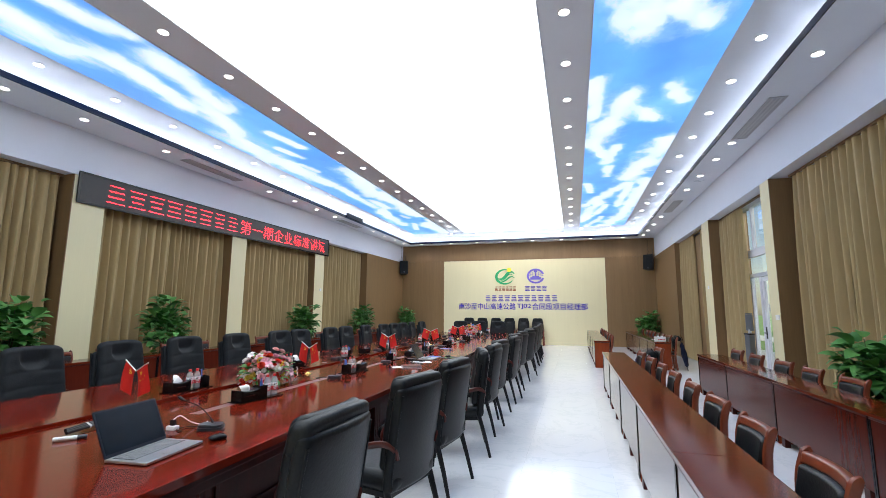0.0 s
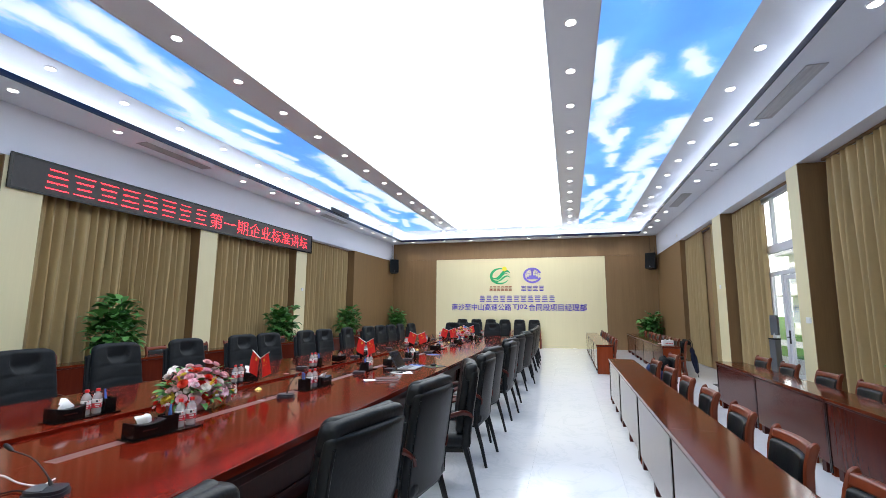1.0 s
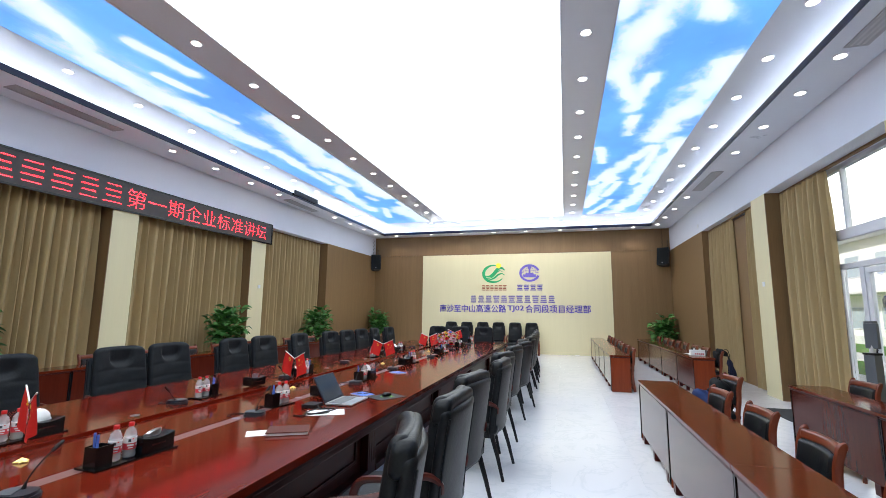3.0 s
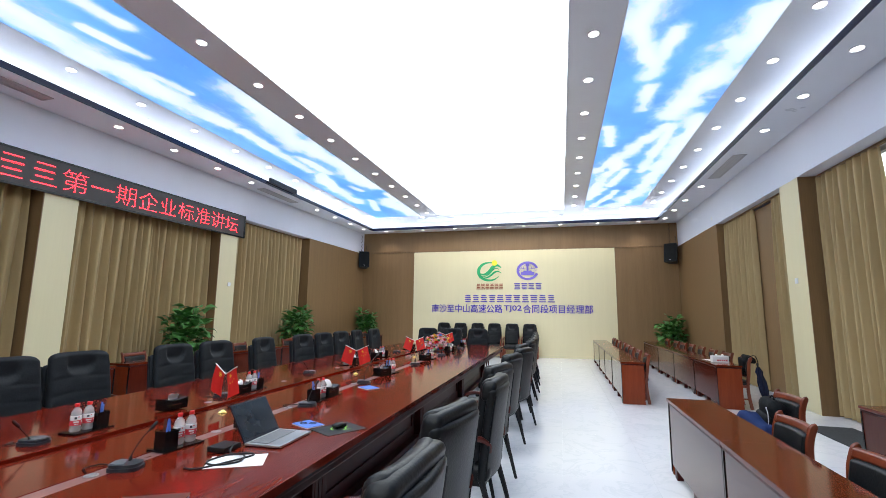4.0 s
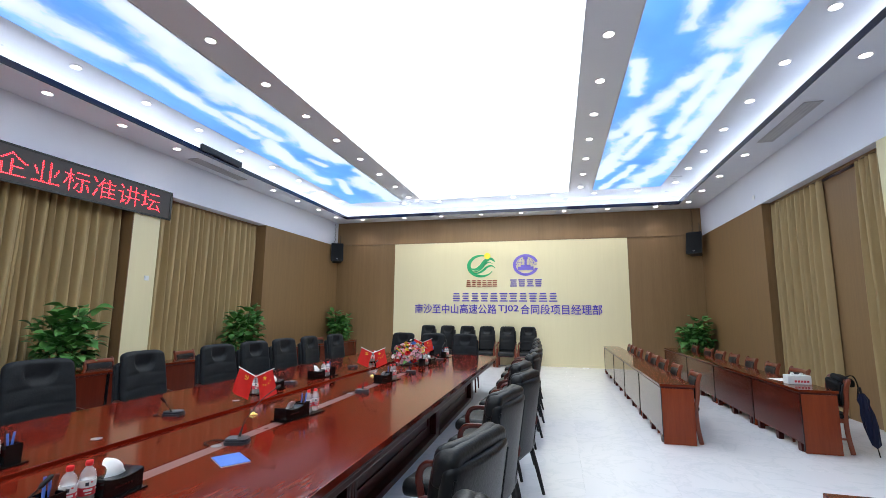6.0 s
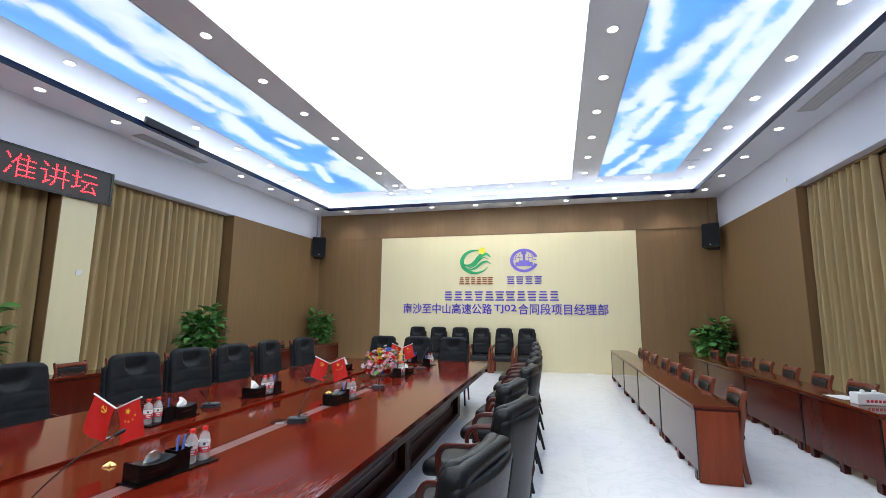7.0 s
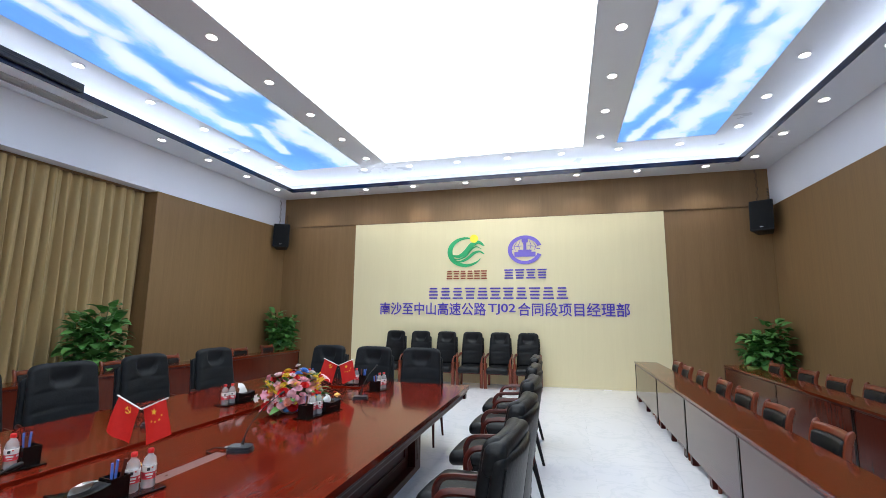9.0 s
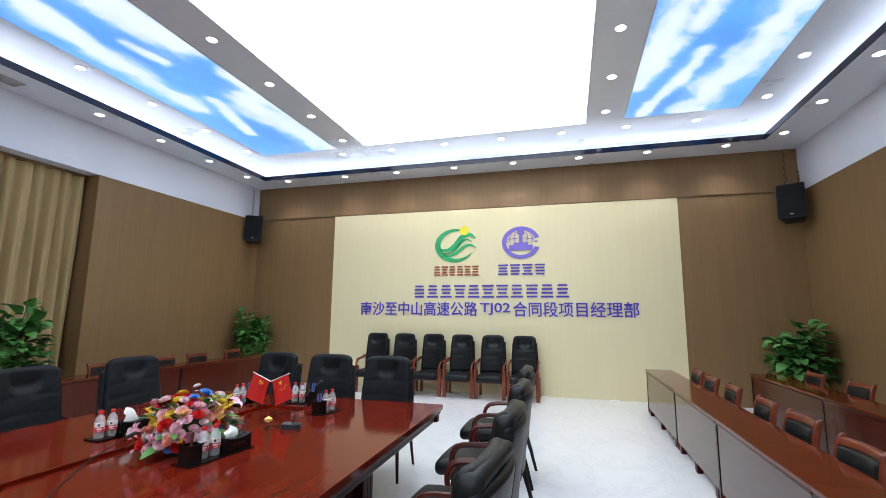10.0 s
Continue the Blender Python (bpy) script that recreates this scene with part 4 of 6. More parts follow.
# middle of the back's top edge and the way each chair is turned
backs = [(-0.95, 1.75, 88), (-0.95, 2.8, 78), (-0.95, 3.78, 82), (-0.94, 4.9, 106), (-0.93, 5.65, 87), (-0.99, 6.47, 79), (-0.92, 7.57, 86), (-1.01, 8.34, 75),
         (-1.0, 9.46, 78), (-0.94, 10.4, 75), (-1.03, 11.15, 80), (-0.97, 12.2, 84), (-0.97, 13.0, 84), (-0.99, 13.9, 87), (-1.03, 14.85, 88), (-1.08, 15.85, 90)]
spread(right, [pose(x + 0.04 - 0.345 * math.sin(radians(a)), y + 0.345 * math.cos(radians(a)), 0, 0, 0, a) for x, y, a in backs])
left = meeting_chair(M_LEATHER_M, M_ARMWOOD, M_MAHOG_D, "matt black padded conference armchair drawn up to the table", wide=0.312, drop=0.13, roll_top=False)
tagged(left, group="chairs round the table")
ys = [2.2, 3.19, 4.08, 5.0, 5.95, 7.02, 7.69, 8.83, 9.55, 10.6, 11.68, 12.43, 13.2, 14.07, 15.03]
TALL = Matrix.Diagonal((1, 1, 1.03, 1))
spread(left, [pose(-4.88 - 0.002 * y + rnd.uniform(-0.02, 0.02), y, 0, 0, 0, -90 + rnd.uniform(-5, 5)) @ TALL for y in ys])
for x, a in ((-3.97, 175), (-3.27, 181), (-2.58, 183)):
    copy_thing(left, Matrix()).matrix_basis = pose(x, 15.6, 0, 0, 0, a) @ Matrix.Diagonal((0.91, 1, 1.05, 1))
wallchair = meeting_chair(M_LEATHER, M_CHAIRWOOD, M_CHAIRWOOD, "black leather armchair with red wooden arms, against the wall", wide=0.25, straight_legs=True, roll_top=False, low=0.085)
tagged(wallchair, group="chairs along the end wall")
spread(wallchair, [pose(-4.62 + 0.615 * k, 19.93, 0, 0, 0, 180 + rnd.uniform(-2, 2)) @ Matrix.Diagonal((1, 1, 1.1, 1)) for k in range(6)])


# ---------------- training desks ----------------
def desk(y0, y1, x, face, group, front):
    """A narrow panelled desk; face -1: its closed front looks to -x."""
    L = y1 - y0
    d = tagged(empty("training_desk", pose(x, y0, 0, 0, 0, 0 if face < 0 else 180) if face < 0 else pose(x, y1, 0, 0, 0, 180)), "red-brown lacquered training desk with a closed front", "desk", group)
    part("desktop", boxm(-0.015, 0.375, 0.0, L, 0.672, 0.70, r=0.003), M_DESK, d)
    part("edge_band", boxm(-0.008, 0.365, 0.01, L - 0.01, 0.65, 0.6715, r=0.004), M_MAHOG_D, d, "darker band under the top")
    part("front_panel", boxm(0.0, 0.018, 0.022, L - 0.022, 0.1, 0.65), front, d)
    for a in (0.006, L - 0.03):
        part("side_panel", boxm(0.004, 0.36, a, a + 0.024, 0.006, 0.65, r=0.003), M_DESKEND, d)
    for a in (0.004, L - 0.02):
        part("edge_strip", boxm(-0.006, 0.0035, a, a + 0.016, 0.03, 0.65), M_GLOSSBLACK, d, "black edge strip")
    for a in (0.1, L * 0.5 - 0.04, L - 0.18):
        part("foot", boxm(0.004, 0.06, a, a + 0.08, 0, 0.099, r=0.004), M_MAHOG_D, d)
    part("shelf", boxm(0.02, 0.3, 0.032, L - 0.032, 0.51, 0.528), M_DESKFRONT, d)
    return d


def desk_row(cuts, x, face, group, front=M_DESKFRONT):
    for a, b in zip(cuts, cuts[1:]):
        desk(a, b, x, face, group, front)


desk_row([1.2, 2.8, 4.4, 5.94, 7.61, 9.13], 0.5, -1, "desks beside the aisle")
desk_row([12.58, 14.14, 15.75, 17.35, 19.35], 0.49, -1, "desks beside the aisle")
desk_row([2.6, 4.35, 6.1, 7.77, 9.31], 2.15, -1, "desks by the window wall", M_DESKFRONT_DIM)
desk_row([12.62, 13.98, 15.6, 17.3, 19.3], 1.96, -1, "desks by the window wall", M_DESKFRONT_DIM)
desk_row([2.6, 4.3, 6.0, 7.7, 9.4], -6.72, 1, "desks by the curtained wall", M_DESKFRONT_DIM)
desk_row([9.6, 11.5, 13.4, 15.3, 17.2, 19.4], -6.72, 1, "desks by the curtained wall", M_DESKFRONT_DIM)

dc = desk_chair("small red-brown wooden chair with black padded back")
places = []
for y in (7.84, 7.0, 6.23, 5.42, 4.65, 3.92, 3.15, 2.4):
    places.append(pose(0.8 + rnd.uniform(-0.015, 0.015), y, 0, 0, 0, 90 + rnd.uniform(-3, 3)))
for y in (18.3, 17.6, 16.9, 16.1, 15.4, 14.62, 13.87, 12.92):
    places.append(pose(0.76 + rnd.uniform(-0.02, 0.02), y, 0, 0, 0, 90 + rnd.uniform(-3, 3)))
places.append(pose(1.23, 8.93, 0, 0, 0, 95))
for x, y in ((2.46, 8.9), (2.45, 8.03), (2.43, 7.1), (2.42, 6.3), (2.42, 5.5), (2.42, 4.7), (2.42, 3.9), (2.42, 3.1)):
    places.append(pose(x + rnd.uniform(-0.015, 0.015), y, 0, 0, 0, 90 + rnd.uniform(-3, 3)))
for y in (18.6, 17.65, 16.9, 16.2, 15.4, 14.6, 13.85, 12.95):
    places.append(pose(2.29 + rnd.uniform(-0.02, 0.02), y, 0, 0, 0, 90 + rnd.uniform(-3, 3)))
for y in (3.3, 4.75, 5.55, 6.7, 7.4, 8.35, 9.2, 10.1, 10.9, 11.75, 12.6, 13.3, 14.3, 15.35, 16.3, 17.3, 18.0, 18.9):
    places.append(pose(-6.99 + rnd.uniform(-0.02, 0.02), y, 0, 0, 0, -90 + rnd.uniform(-3, 3)))
spread(dc, [m @ Matrix.Diagonal((1, 1, 0.935, 1)) for m in places])

# ---------------- things on the table ----------------
def bottle_parts(parent, x, y):
    """A small water bottle as a part with cap and label."""
    prof = [(0.026, 0.0), (0.0305, 0.006), (0.0305, 0.024), (0.0285, 0.032), (0.0305, 0.04), (0.0305, 0.098), (0.0285, 0.105), (0.0305, 0.112), (0.024, 0.135), (0.0125, 0.15), (0.0115, 0.158)]
    b = part("bottle", lathe(B(), prof, 18, (x, y, 0.012)), M_WATER, parent, "clear water bottle with red and white label")
    part("label", lathe(B(), [(0.0312, 0.074), (0.0312, 0.102)], 18, (x, y, 0.012)), M_LABEL, b)
    part("label_band", lathe(B(), [(0.0312, 0.042), (0.0312, 0.0735)], 18, (x, y, 0.012)), M_LABELRED, b, "red lower label")
    part("cap", lathe(B(), [(0.013, 0.156), (0.014, 0.159), (0.014, 0.173), (0.012, 0.176)], 14, (x, y, 0.012)), M_REDCAP, b)
    for a, z0, h, wd, mt in ((-0.7, 0.088, 0.014, 0.2, M_GREYPLASTIC), (-0.2, 0.094, 0.006, 0.12, M_LABELRED), (-0.55, 0.064, 0.009, 0.5, M_LABEL), (-0.5, 0.051, 0.005, 0.35, M_LABEL), (0.6, 0.064, 0.009, 0.3, M_LABEL)):
        bm = B()
        n = 5
        rows = [[bm.verts.new((x + 0.0317 * math.cos(a + wd * (i / n - 0.5) * 2), y + 0.0317 * math.sin(a + wd * (i / n - 0.5) * 2), 0.012 + z)) for i in range(n + 1)] for z in (z0 - h / 2, z0 + h / 2)]
        for i in range(n):
            bm.faces.new((rows[0][i], rows[0][i + 1], rows[1][i + 1], rows[1][i]))
        part("print", bm, mt, b)


def tissue_parts(parent, y, seed, length=0.195):
    rn = random.Random(seed)
    t = part("tissue_box", rbox(B(), (0, y, 0.05), (0.06, length / 2, 0.04), 0.005, (1, 6, 1), lambda p: Vector((p.x, p.y, p.z + (0.016 * ((p.y - y) / (length / 2)) ** 2 - 0.006 if p.z > 0.06 else 0.0)))), M_GLOSSBLACK, parent, "glossy black tissue box")
    bm = B()
    n, m = 14, 8
    tall, tip, roll = rn.uniform(0.06, 0.085), rn.uniform(-0.014, 0.014), rn.choice((-1, 1))
    for back in (0, 1):
        grid = []
        for j in range(m + 1):
            v = j / m
            line = []
            for i in range(n + 1):
                u = 2 * i / n - 1
                width = 0.05 * (1 - 0.25 * v) + 0.006 * math.sin(5 * v + seed)
                px = roll * (0.012 * math.sin(2.6 * u + seed) * (0.4 + v) + 0.03 * v * v) + (0.014 + 0.012 * v) * back * (1 - u * u)
                py = y + u * width + tip * v
                pz = 0.084 + tall * v * (1 - 0.3 * u * u * v + 0.22 * math.sin(1.7 * u + seed)) - 0.012 * v ** 4
                line.append(bm.verts.new((px, py, pz)))
            grid.append(line)
        for a, b in zip(grid, grid[1:]):
            for i in range(n):
                bm.faces.new((a[i], a[i + 1], b[i + 1], b[i]))
    part("tissue", bm, M_TISSUE, t, "folded white tissue")
    bm = B()
    for i in range(6):
        box(bm, 0.0602, 0.061, y - 0.045 + 0.015 * i, y - 0.035 + 0.015 * i, 0.047, 0.055)
    part("print", bm, M_MAHOG_D, t, smooth=False)


def pens_parts(parent, y, seed):
    rn = random.Random(seed)
    bm = boxm(-0.042, 0.042, y - 0.042, y + 0.042, 0.01, 0.016)
    for a in ((-0.042, -0.036, y - 0.042, y + 0.042), (0.036, 0.042, y - 0.042, y + 0.042), (-0.036, 0.036, y - 0.042, y - 0.036), (-0.036, 0.036, y + 0.036, y + 0.042)):
        box(bm, *a, 0.016, 0.108)
    h = part("pen_holder", bm, M_GLOSSBLACK, parent, "square glossy black pen holder", smooth=False)
    for i in range(3):
        a, b = rn.uniform(-0.02, 0.02), rn.uniform(-0.02, 0.02)
        part("pen", tube(B(), [(a, y + b, 0.02), (a + rn.uniform(-0.02, 0.02), y + b + rn.uniform(-0.02, 0.02), 0.15 + rn.uniform(0, 0.03))], 0.006 if i else 0.008, 7), M_BLUECARD if i else M_BROWNLEATHER, h)


def tray(x, y, order, rot=0.0, seed=0):
    """A black desk tray; order lists what stands on it from its near end."""
    size = {"T": 0.2, "B": 0.14, "P": 0.092}
    total = sum(size[k] for k in order) + 0.01
    t = tagged(empty("desk_tray", pose(x, y, TZ, 0, 0, TROT + rot)), "black desk tray with " + {"T": "tissue box", "TBP": "tissues, two water bottles and pens"}.get(order, "water bottles, tissues or pens on the table"), "desk tray", "trays on the table")
    if len(order) > 1:
        part("base", boxm(-0.075, 0.075, -total / 2 - 0.01, total / 2 + 0.01, 0.0, 0.011, r=0.004), M_GLOSSBLACK, t)
    at = -total / 2 + 0.005
    for k in order:
        c = at + size[k] / 2
        if k == "T":
            tissue_parts(t, c, seed)
        elif k == "B":
            bottle_parts(t, 0.0, c - 0.037)
            bottle_parts(t, 0.008, c + 0.037)
        else:
            pens_parts(t, c, seed)
        at += size[k]


for i, (x, y, o, r) in enumerate((
        (-2.61, 3.32, "TPB", -9), (-2.62, 5.09, "PBT", -4), (-2.71, 6.5, "PB", -6), (-2.61, 7.02, "T", 2), (-2.66, 8.1, "PBT", 1), (-2.72, 9.81, "TPB", -9), (-2.74, 11.76, "TPB", -8),
        (-2.78, 13.62, "PBT", -9), (-2.78, 14.88, "PB", -12), (-3.5, 3.47, "TBP", -2), (-3.56, 5.2, "BT", -2), (-3.56, 6.62, "BP", 0), (-3.55, 7.28, "T", -8), (-3.56, 8.2, "TBP", 3), (-3.66, 10.71, "BPT", -2),
        (-3.65, 11.84, "TBP", -10), (-3.76, 13.8, "BT", -8), (-3.72, 14.98, "BP", 0), (-3.2, 15.2, "BP", -75))):
    tray(x, y, o, r, 30 + i)


def flag_stand(x, y, rot):
    """Two small crossed flags on one desk stand."""
    f = tagged(empty("desk_flag_stand", pose(x, y, TZ - 0.022)), "pair of small red desk flags on a gold star base", "desk flags", "flags on the table")
    bm = B()
    c = [((0.036 if k % 2 == 0 else 0.015) * math.sin(math.pi * k / 5), (0.036 if k % 2 == 0 else 0.015) * math.cos(math.pi * k / 5)) for k in range(10)]
    lo = [bm.verts.new((a, b, 0.0)) for a, b in c]
    up = [bm.verts.new((a, b, 0.006)) for a, b in c]
    tip = bm.verts.new((0, 0, 0.026))
    bm.faces.new(lo[::-1])
    for k in range(10):
        bm.faces.new((lo[k], lo[(k + 1) % 10], up[(k + 1) % 10], up[k]))
        bm.faces.new((up[k], up[(k + 1) % 10], tip))
    part("base", bm, M_GOLD, f, "gold star-shaped base", smooth=False)
    top = pose(0, 0, 0.058, 0, 0, rot)
    part("post", tube(B(), [(0, 0, 0.012), (0, 0, 0.31)], 0.0022, 8), M_ROD, f, "thin clear rod")
    for s in (-1, 1):
        part("stick", moved(tube(B(), [(0, 0, 0.248), (s * 0.17, 0, 0.32)], 0.0045, 7), top), M_PAPER, f, "white stick")
        bm = B()
        n, m = 8, 6
        grid = []
        for j in range(m + 1):
            line = []
            for i in range(n + 1):
                u, v = i / n, j / m
                px = s * (0.01 + 0.145 * u + 0.045 * v * (1 if s > 0 else 1.4))
                pz = 0.252 + 0.066 * u - 0.2 * v
                py = 0.012 * math.sin(5 * u + 2.2 * v + s) * (0.3 + v)
                line.append((px, py, pz))
            grid.append(line)
        for off in (0, 1):
            vs = [[bm.verts.new((p[0], p[1] + off * 0.0015, p[2])) for p in line] for line in grid]
            for j in range(m):
                for i in range(n):
                    bm.faces.new((vs[j][i], vs[j][i + 1], vs[j + 1][i + 1], vs[j + 1][i]))
        cl = part("flag", moved(bm, top), M_FLAG, f, "red cloth flag with a yellow emblem")
        # one large and four small star-like marks, or one emblem
        marks = [(0.075, 0.045, 0.021)] + ([(0.055, 0.09, 0.008), (0.08, 0.1, 0.008), (0.105, 0.098, 0.008), (0.12, 0.08, 0.008)] if s > 0 else [])
        for mx, mz, rr in marks:
            k = mx / 0.15
            cx, cz = s * (0.01 + 0.145 * k + 0.045 * mz / 0.2), 0.252 + 0.066 * k - mz
            cy = 0.012 * math.sin(5 * k + 2.2 * mz / 0.2 + s) * (0.3 + mz / 0.2)
            bm = B()
            if s < 0:
                arc = [(cx + rr * 0.9 * math.cos(a), cy, cz + rr * 0.9 * math.sin(a)) for a in [radians(-150 + 20 * q) for q in range(12)]]
                tube(bm, arc, 0.0036, 6, 1.0, lambda k: 1.1 - 0.7 * k)
                tube(bm, [(cx + rr * 0.8, cy, cz - rr * 0.8), (cx - rr * 0.45, cy, cz + rr * 0.45)], 0.0032, 6)
                tube(bm, [(cx - rr * 0.75, cy, cz + rr * 0.15), (cx - rr * 0.1, cy, cz + rr * 0.8)], 0.0045, 6)
                part("emblem", moved(bm, top), M_YELLOW, cl, smooth=False)
                continue
            for side in (-0.003, 0.004):
                c = [bm.verts.new((cx + (rr if q % 2 == 0 else rr * 0.42) * math.sin(math.pi * q / 5), cy + side, cz + (rr if q % 2 == 0 else rr * 0.42) * math.cos(math.pi * q / 5))) for q in range(10)]
                bm.faces.new(c)
            part("emblem", moved(bm, top), M_YELLOW, cl, smooth=False)


for x, y, r in ((-3.2, 2.68, -15), (-3.15, 4.92, -25), (-3.16, 7.4, -22), (-3.16, 9.84, 0), (-3.13, 12.24, 5), (-3.14, 14.6, 5)):
    flag_stand(x, y, r)


def microphone(x, y, rot, tip, far=False):
    """A gooseneck microphone on a wedge base."""
    m = tagged(empty("table_microphone", pose(x, y, TZ, 0, 0, rot)), "grey gooseneck conference microphone", "microphone", "microphones on the table")
    out = [(0.076 * math.copysign(abs(math.cos(a)) ** 0.6, math.cos(a)), 0.062 * math.copysign(abs(math.sin(a)) ** 0.6, math.sin(a))) for a in [2 * math.pi * k / 24 for k in range(24)]]
    bm = prism(B(), out, 0.0, 0.018)
    prism(bm, [(a * 0.93, b * 0.9) for a, b in out], 0.018, 0.032)
    part("base", bm, M_GREYPLASTIC, m)
    part("control_panel", prism(B(), [(-0.06, -0.038), (-0.02, -0.048), (0.012, -0.048), (-0.012, 0.042), (-0.05, 0.042), (-0.064, 0.015)], 0.032, 0.036), M_KIOSK, m, "pale control panel")
    part("gooseneck", tube(B(), curve_pts([(0, 0.03, 0.03), (tip[0] * 0.15, 0.03 + tip[1] * 0.12, tip[2] * 0.45), (tip[0] * 0.55, 0.03 + tip[1] * 0.5, tip[2] * 0.8), tip], 6), 0.004, 7, 1.0, lambda k: 2.6 - 7 * k if k < 0.25 else 0.85), M_BLACK, m)
    t = Vector(tip)
    part("capsule", tube(B(), [t, t + Vector((tip[0], tip[1], 0.09)).normalized() * 0.012, t + Vector((tip[0], tip[1], 0.09)).normalized() * 0.05, t + Vector((tip[0], tip[1], 0.09)).normalized() * 0.058], 0.0095, 10, 1.0, lambda k: 1.0 - 0.5 * abs(2 * k - 1) ** 3), M_BLACK, m, "black foam windshield")
    part("cable", tube(B(), curve_pts([(-0.08, 0.03, 0.008), (-0.16, 0.06, 0.006), (-0.2, 0.0, 0.005), (-0.15, -0.06, 0.005)] if not far else [(0.08, 0.02, 0.006), (0.13, 0.05, 0.005), (0.15, -0.02, 0.004)], 5), 0.0035, 6), M_BLACK, m)


LONG_NECK, SHORT_NECK = (0.118, 0.38, 0.27), (0.045, 0.1, 0.16)
for x, y, r, neck in (
        (-2.23, 2.42, 25, (-0.2, 0.09, 0.16)), (-2.57, 4.54, 20, SHORT_NECK), (-2.64, 6.12, 20, SHORT_NECK), (-2.6, 7.74, 20, SHORT_NECK),
        (-2.68, 9.05, 20, LONG_NECK), (-2.69, 10.94, 20, LONG_NECK), (-2.7, 12.57, 20, LONG_NECK), (-2.74, 14.33, 20, LONG_NECK)):
    microphone(x, y, r, neck)
for x, y, r in ((-3.52, 4.86, 190), (-3.55, 6.3, 190), (-3.58, 7.88, 190), (-3.68, 9.56, 190), (-3.7, 11.2, 190), (-3.72, 12.88, 190)):
    microphone(x, y, r, (0.03, 0.07, 0.11), True)

for k, (x, y) in enumerate(((-2.69, 4.36), (-2.71, 6.0), (-2.72, 7.64), (-2.76, 8.96), (-2.73, 6.84), (-2.79, 10.86), (-2.82, 12.62), (-3.48, 5.85), (-3.5, 7.62), (-3.6, 8.88), (-3.62, 10.2), (-3.7, 11.66))):
    solid("cable_grommet", moved(lathe(B(), [(0.032, 0.0), (0.032, 0.003), (0.025, 0.004), (0.0245, 0.0015)], 18), pose(x, y, TZ)), M_SILVER, "round silver cable outlet in the tabletop", "cable outlet", group="cable outlets")


def laptop(x, y, rot, tilt, mat_body, label, wide=1.0):
    """Open laptop; its screen faces local -y."""
    l = tagged(empty("laptop", pose(x, y, TZ, 0, 0, rot) @ Matrix.Diagonal((wide, 1, 1, 1))), label, "laptop")
    part("base", boxm(-0.18, 0.18, -0.12, 0.12, 0.004, 0.018, r=0.004), mat_body, l)
    part("key_bed", boxm(-0.158, 0.158, -0.022, 0.098, 0.018, 0.0186), M_GREYPLASTIC, l, "dark key bed", smooth=False)
    bm = B()
    for r in range(6):
        for c in range(15):
            if r == 0 and 4 <= c <= 8:
                continue
            x0, y0 = -0.155 + 0.0207 * c, -0.02 + 0.0196 * r
            box(bm, x0, x0 + 0.0178, y0, y0 + 0.0166, 0.0186, 0.0206)
    box(bm, -0.155 + 0.0207 * 4, -0.155 + 0.0207 * 8 + 0.0178, -0.02, -0.0034, 0.0186, 0.0206)
    tagged(part("keyboard", bm, M_KEYS, l, "grey keys", smooth=False), kind="stuff")
    part("touchpad", boxm(-0.05, 0.05, -0.108, -0.034, 0.018, 0.0188), mat_body, l, smooth=False)
    m = pose(0, 0.12, 0.016, -tilt, 0, 0)
    lid = part("lid", moved(boxm(-0.18, 0.18, -0.004, 0.004, 0.0, 0.24, r=0.003), m), M_LID, l, "dark blue-grey lid")
    part("screen", moved(boxm(-0.17, 0.17, -0.0055, -0.0042, 0.016, 0.23), m), M_SCREEN, lid, "dark switched-off screen", smooth=False)


laptop(-2.13, 1.95, 96, 25, M_SILVER, "open silver laptop with a dark screen on the table", 1.08)
laptop(-2.22, 6.8, 92, 30, M_SILVER, "open laptop with a silver base and a dark lid")


def mouse(x, y, rot, lift=0.0):
    m = tagged(empty("computer_mouse", pose(x, y, TZ + lift, 0, 0, rot) @ Matrix.Scale(0.88, 4)), "black computer mouse on " + ("a mat" if lift else "the table"), "mouse")
    part("shell", rbox(B(), (0, 0, 0.018), (0.032, 0.055, 0.018), 0.016, (2, 3, 1), lambda p: Vector((p.x * (1 - 1.5 * p.y * p.y * 20 * 0.1), p.y, p.z if p.z < 0.02 else p.z - 3 * p.y * p.y))), M_BLACK, m)
    part("wheel", moved(lathe(B(), [(0.008, -0.004), (0.008, 0.004)], 10), pose(0, 0.03, 0.032, 0, 90, 0)), M_GREYPLASTIC, m)


mouse(-2.01, 2.24, -30)
pad = tagged(empty("mouse_mat", pose(-1.99, 7.14, TZ, 0, 0, -30)), "black mouse mat with a bright green print", "mouse mat")
part("mat", boxm(-0.12, 0.12, -0.15, 0.15, 0.0, 0.003, r=0.001), M_BLACK, pad)
bm = tube(B(), [(0.05 * math.cos(a * 0.5), 0.05 * math.sin(a * 0.5), 0.0032) for a in range(11)], 0.006, 5, 0.12)
for a in (0.4, 1.5, 2.6):
    tube(bm, [(0.05 * math.cos(a), 0.05 * math.sin(a), 0.0032), (0.085 * math.cos(a + 0.3), 0.085 * math.sin(a + 0.3), 0.0032)], 0.006, 5, 0.12)
part("print", bm, M_GREENPRINT, pad)
mouse(-2.0, 7.17, -20, 0.0032)

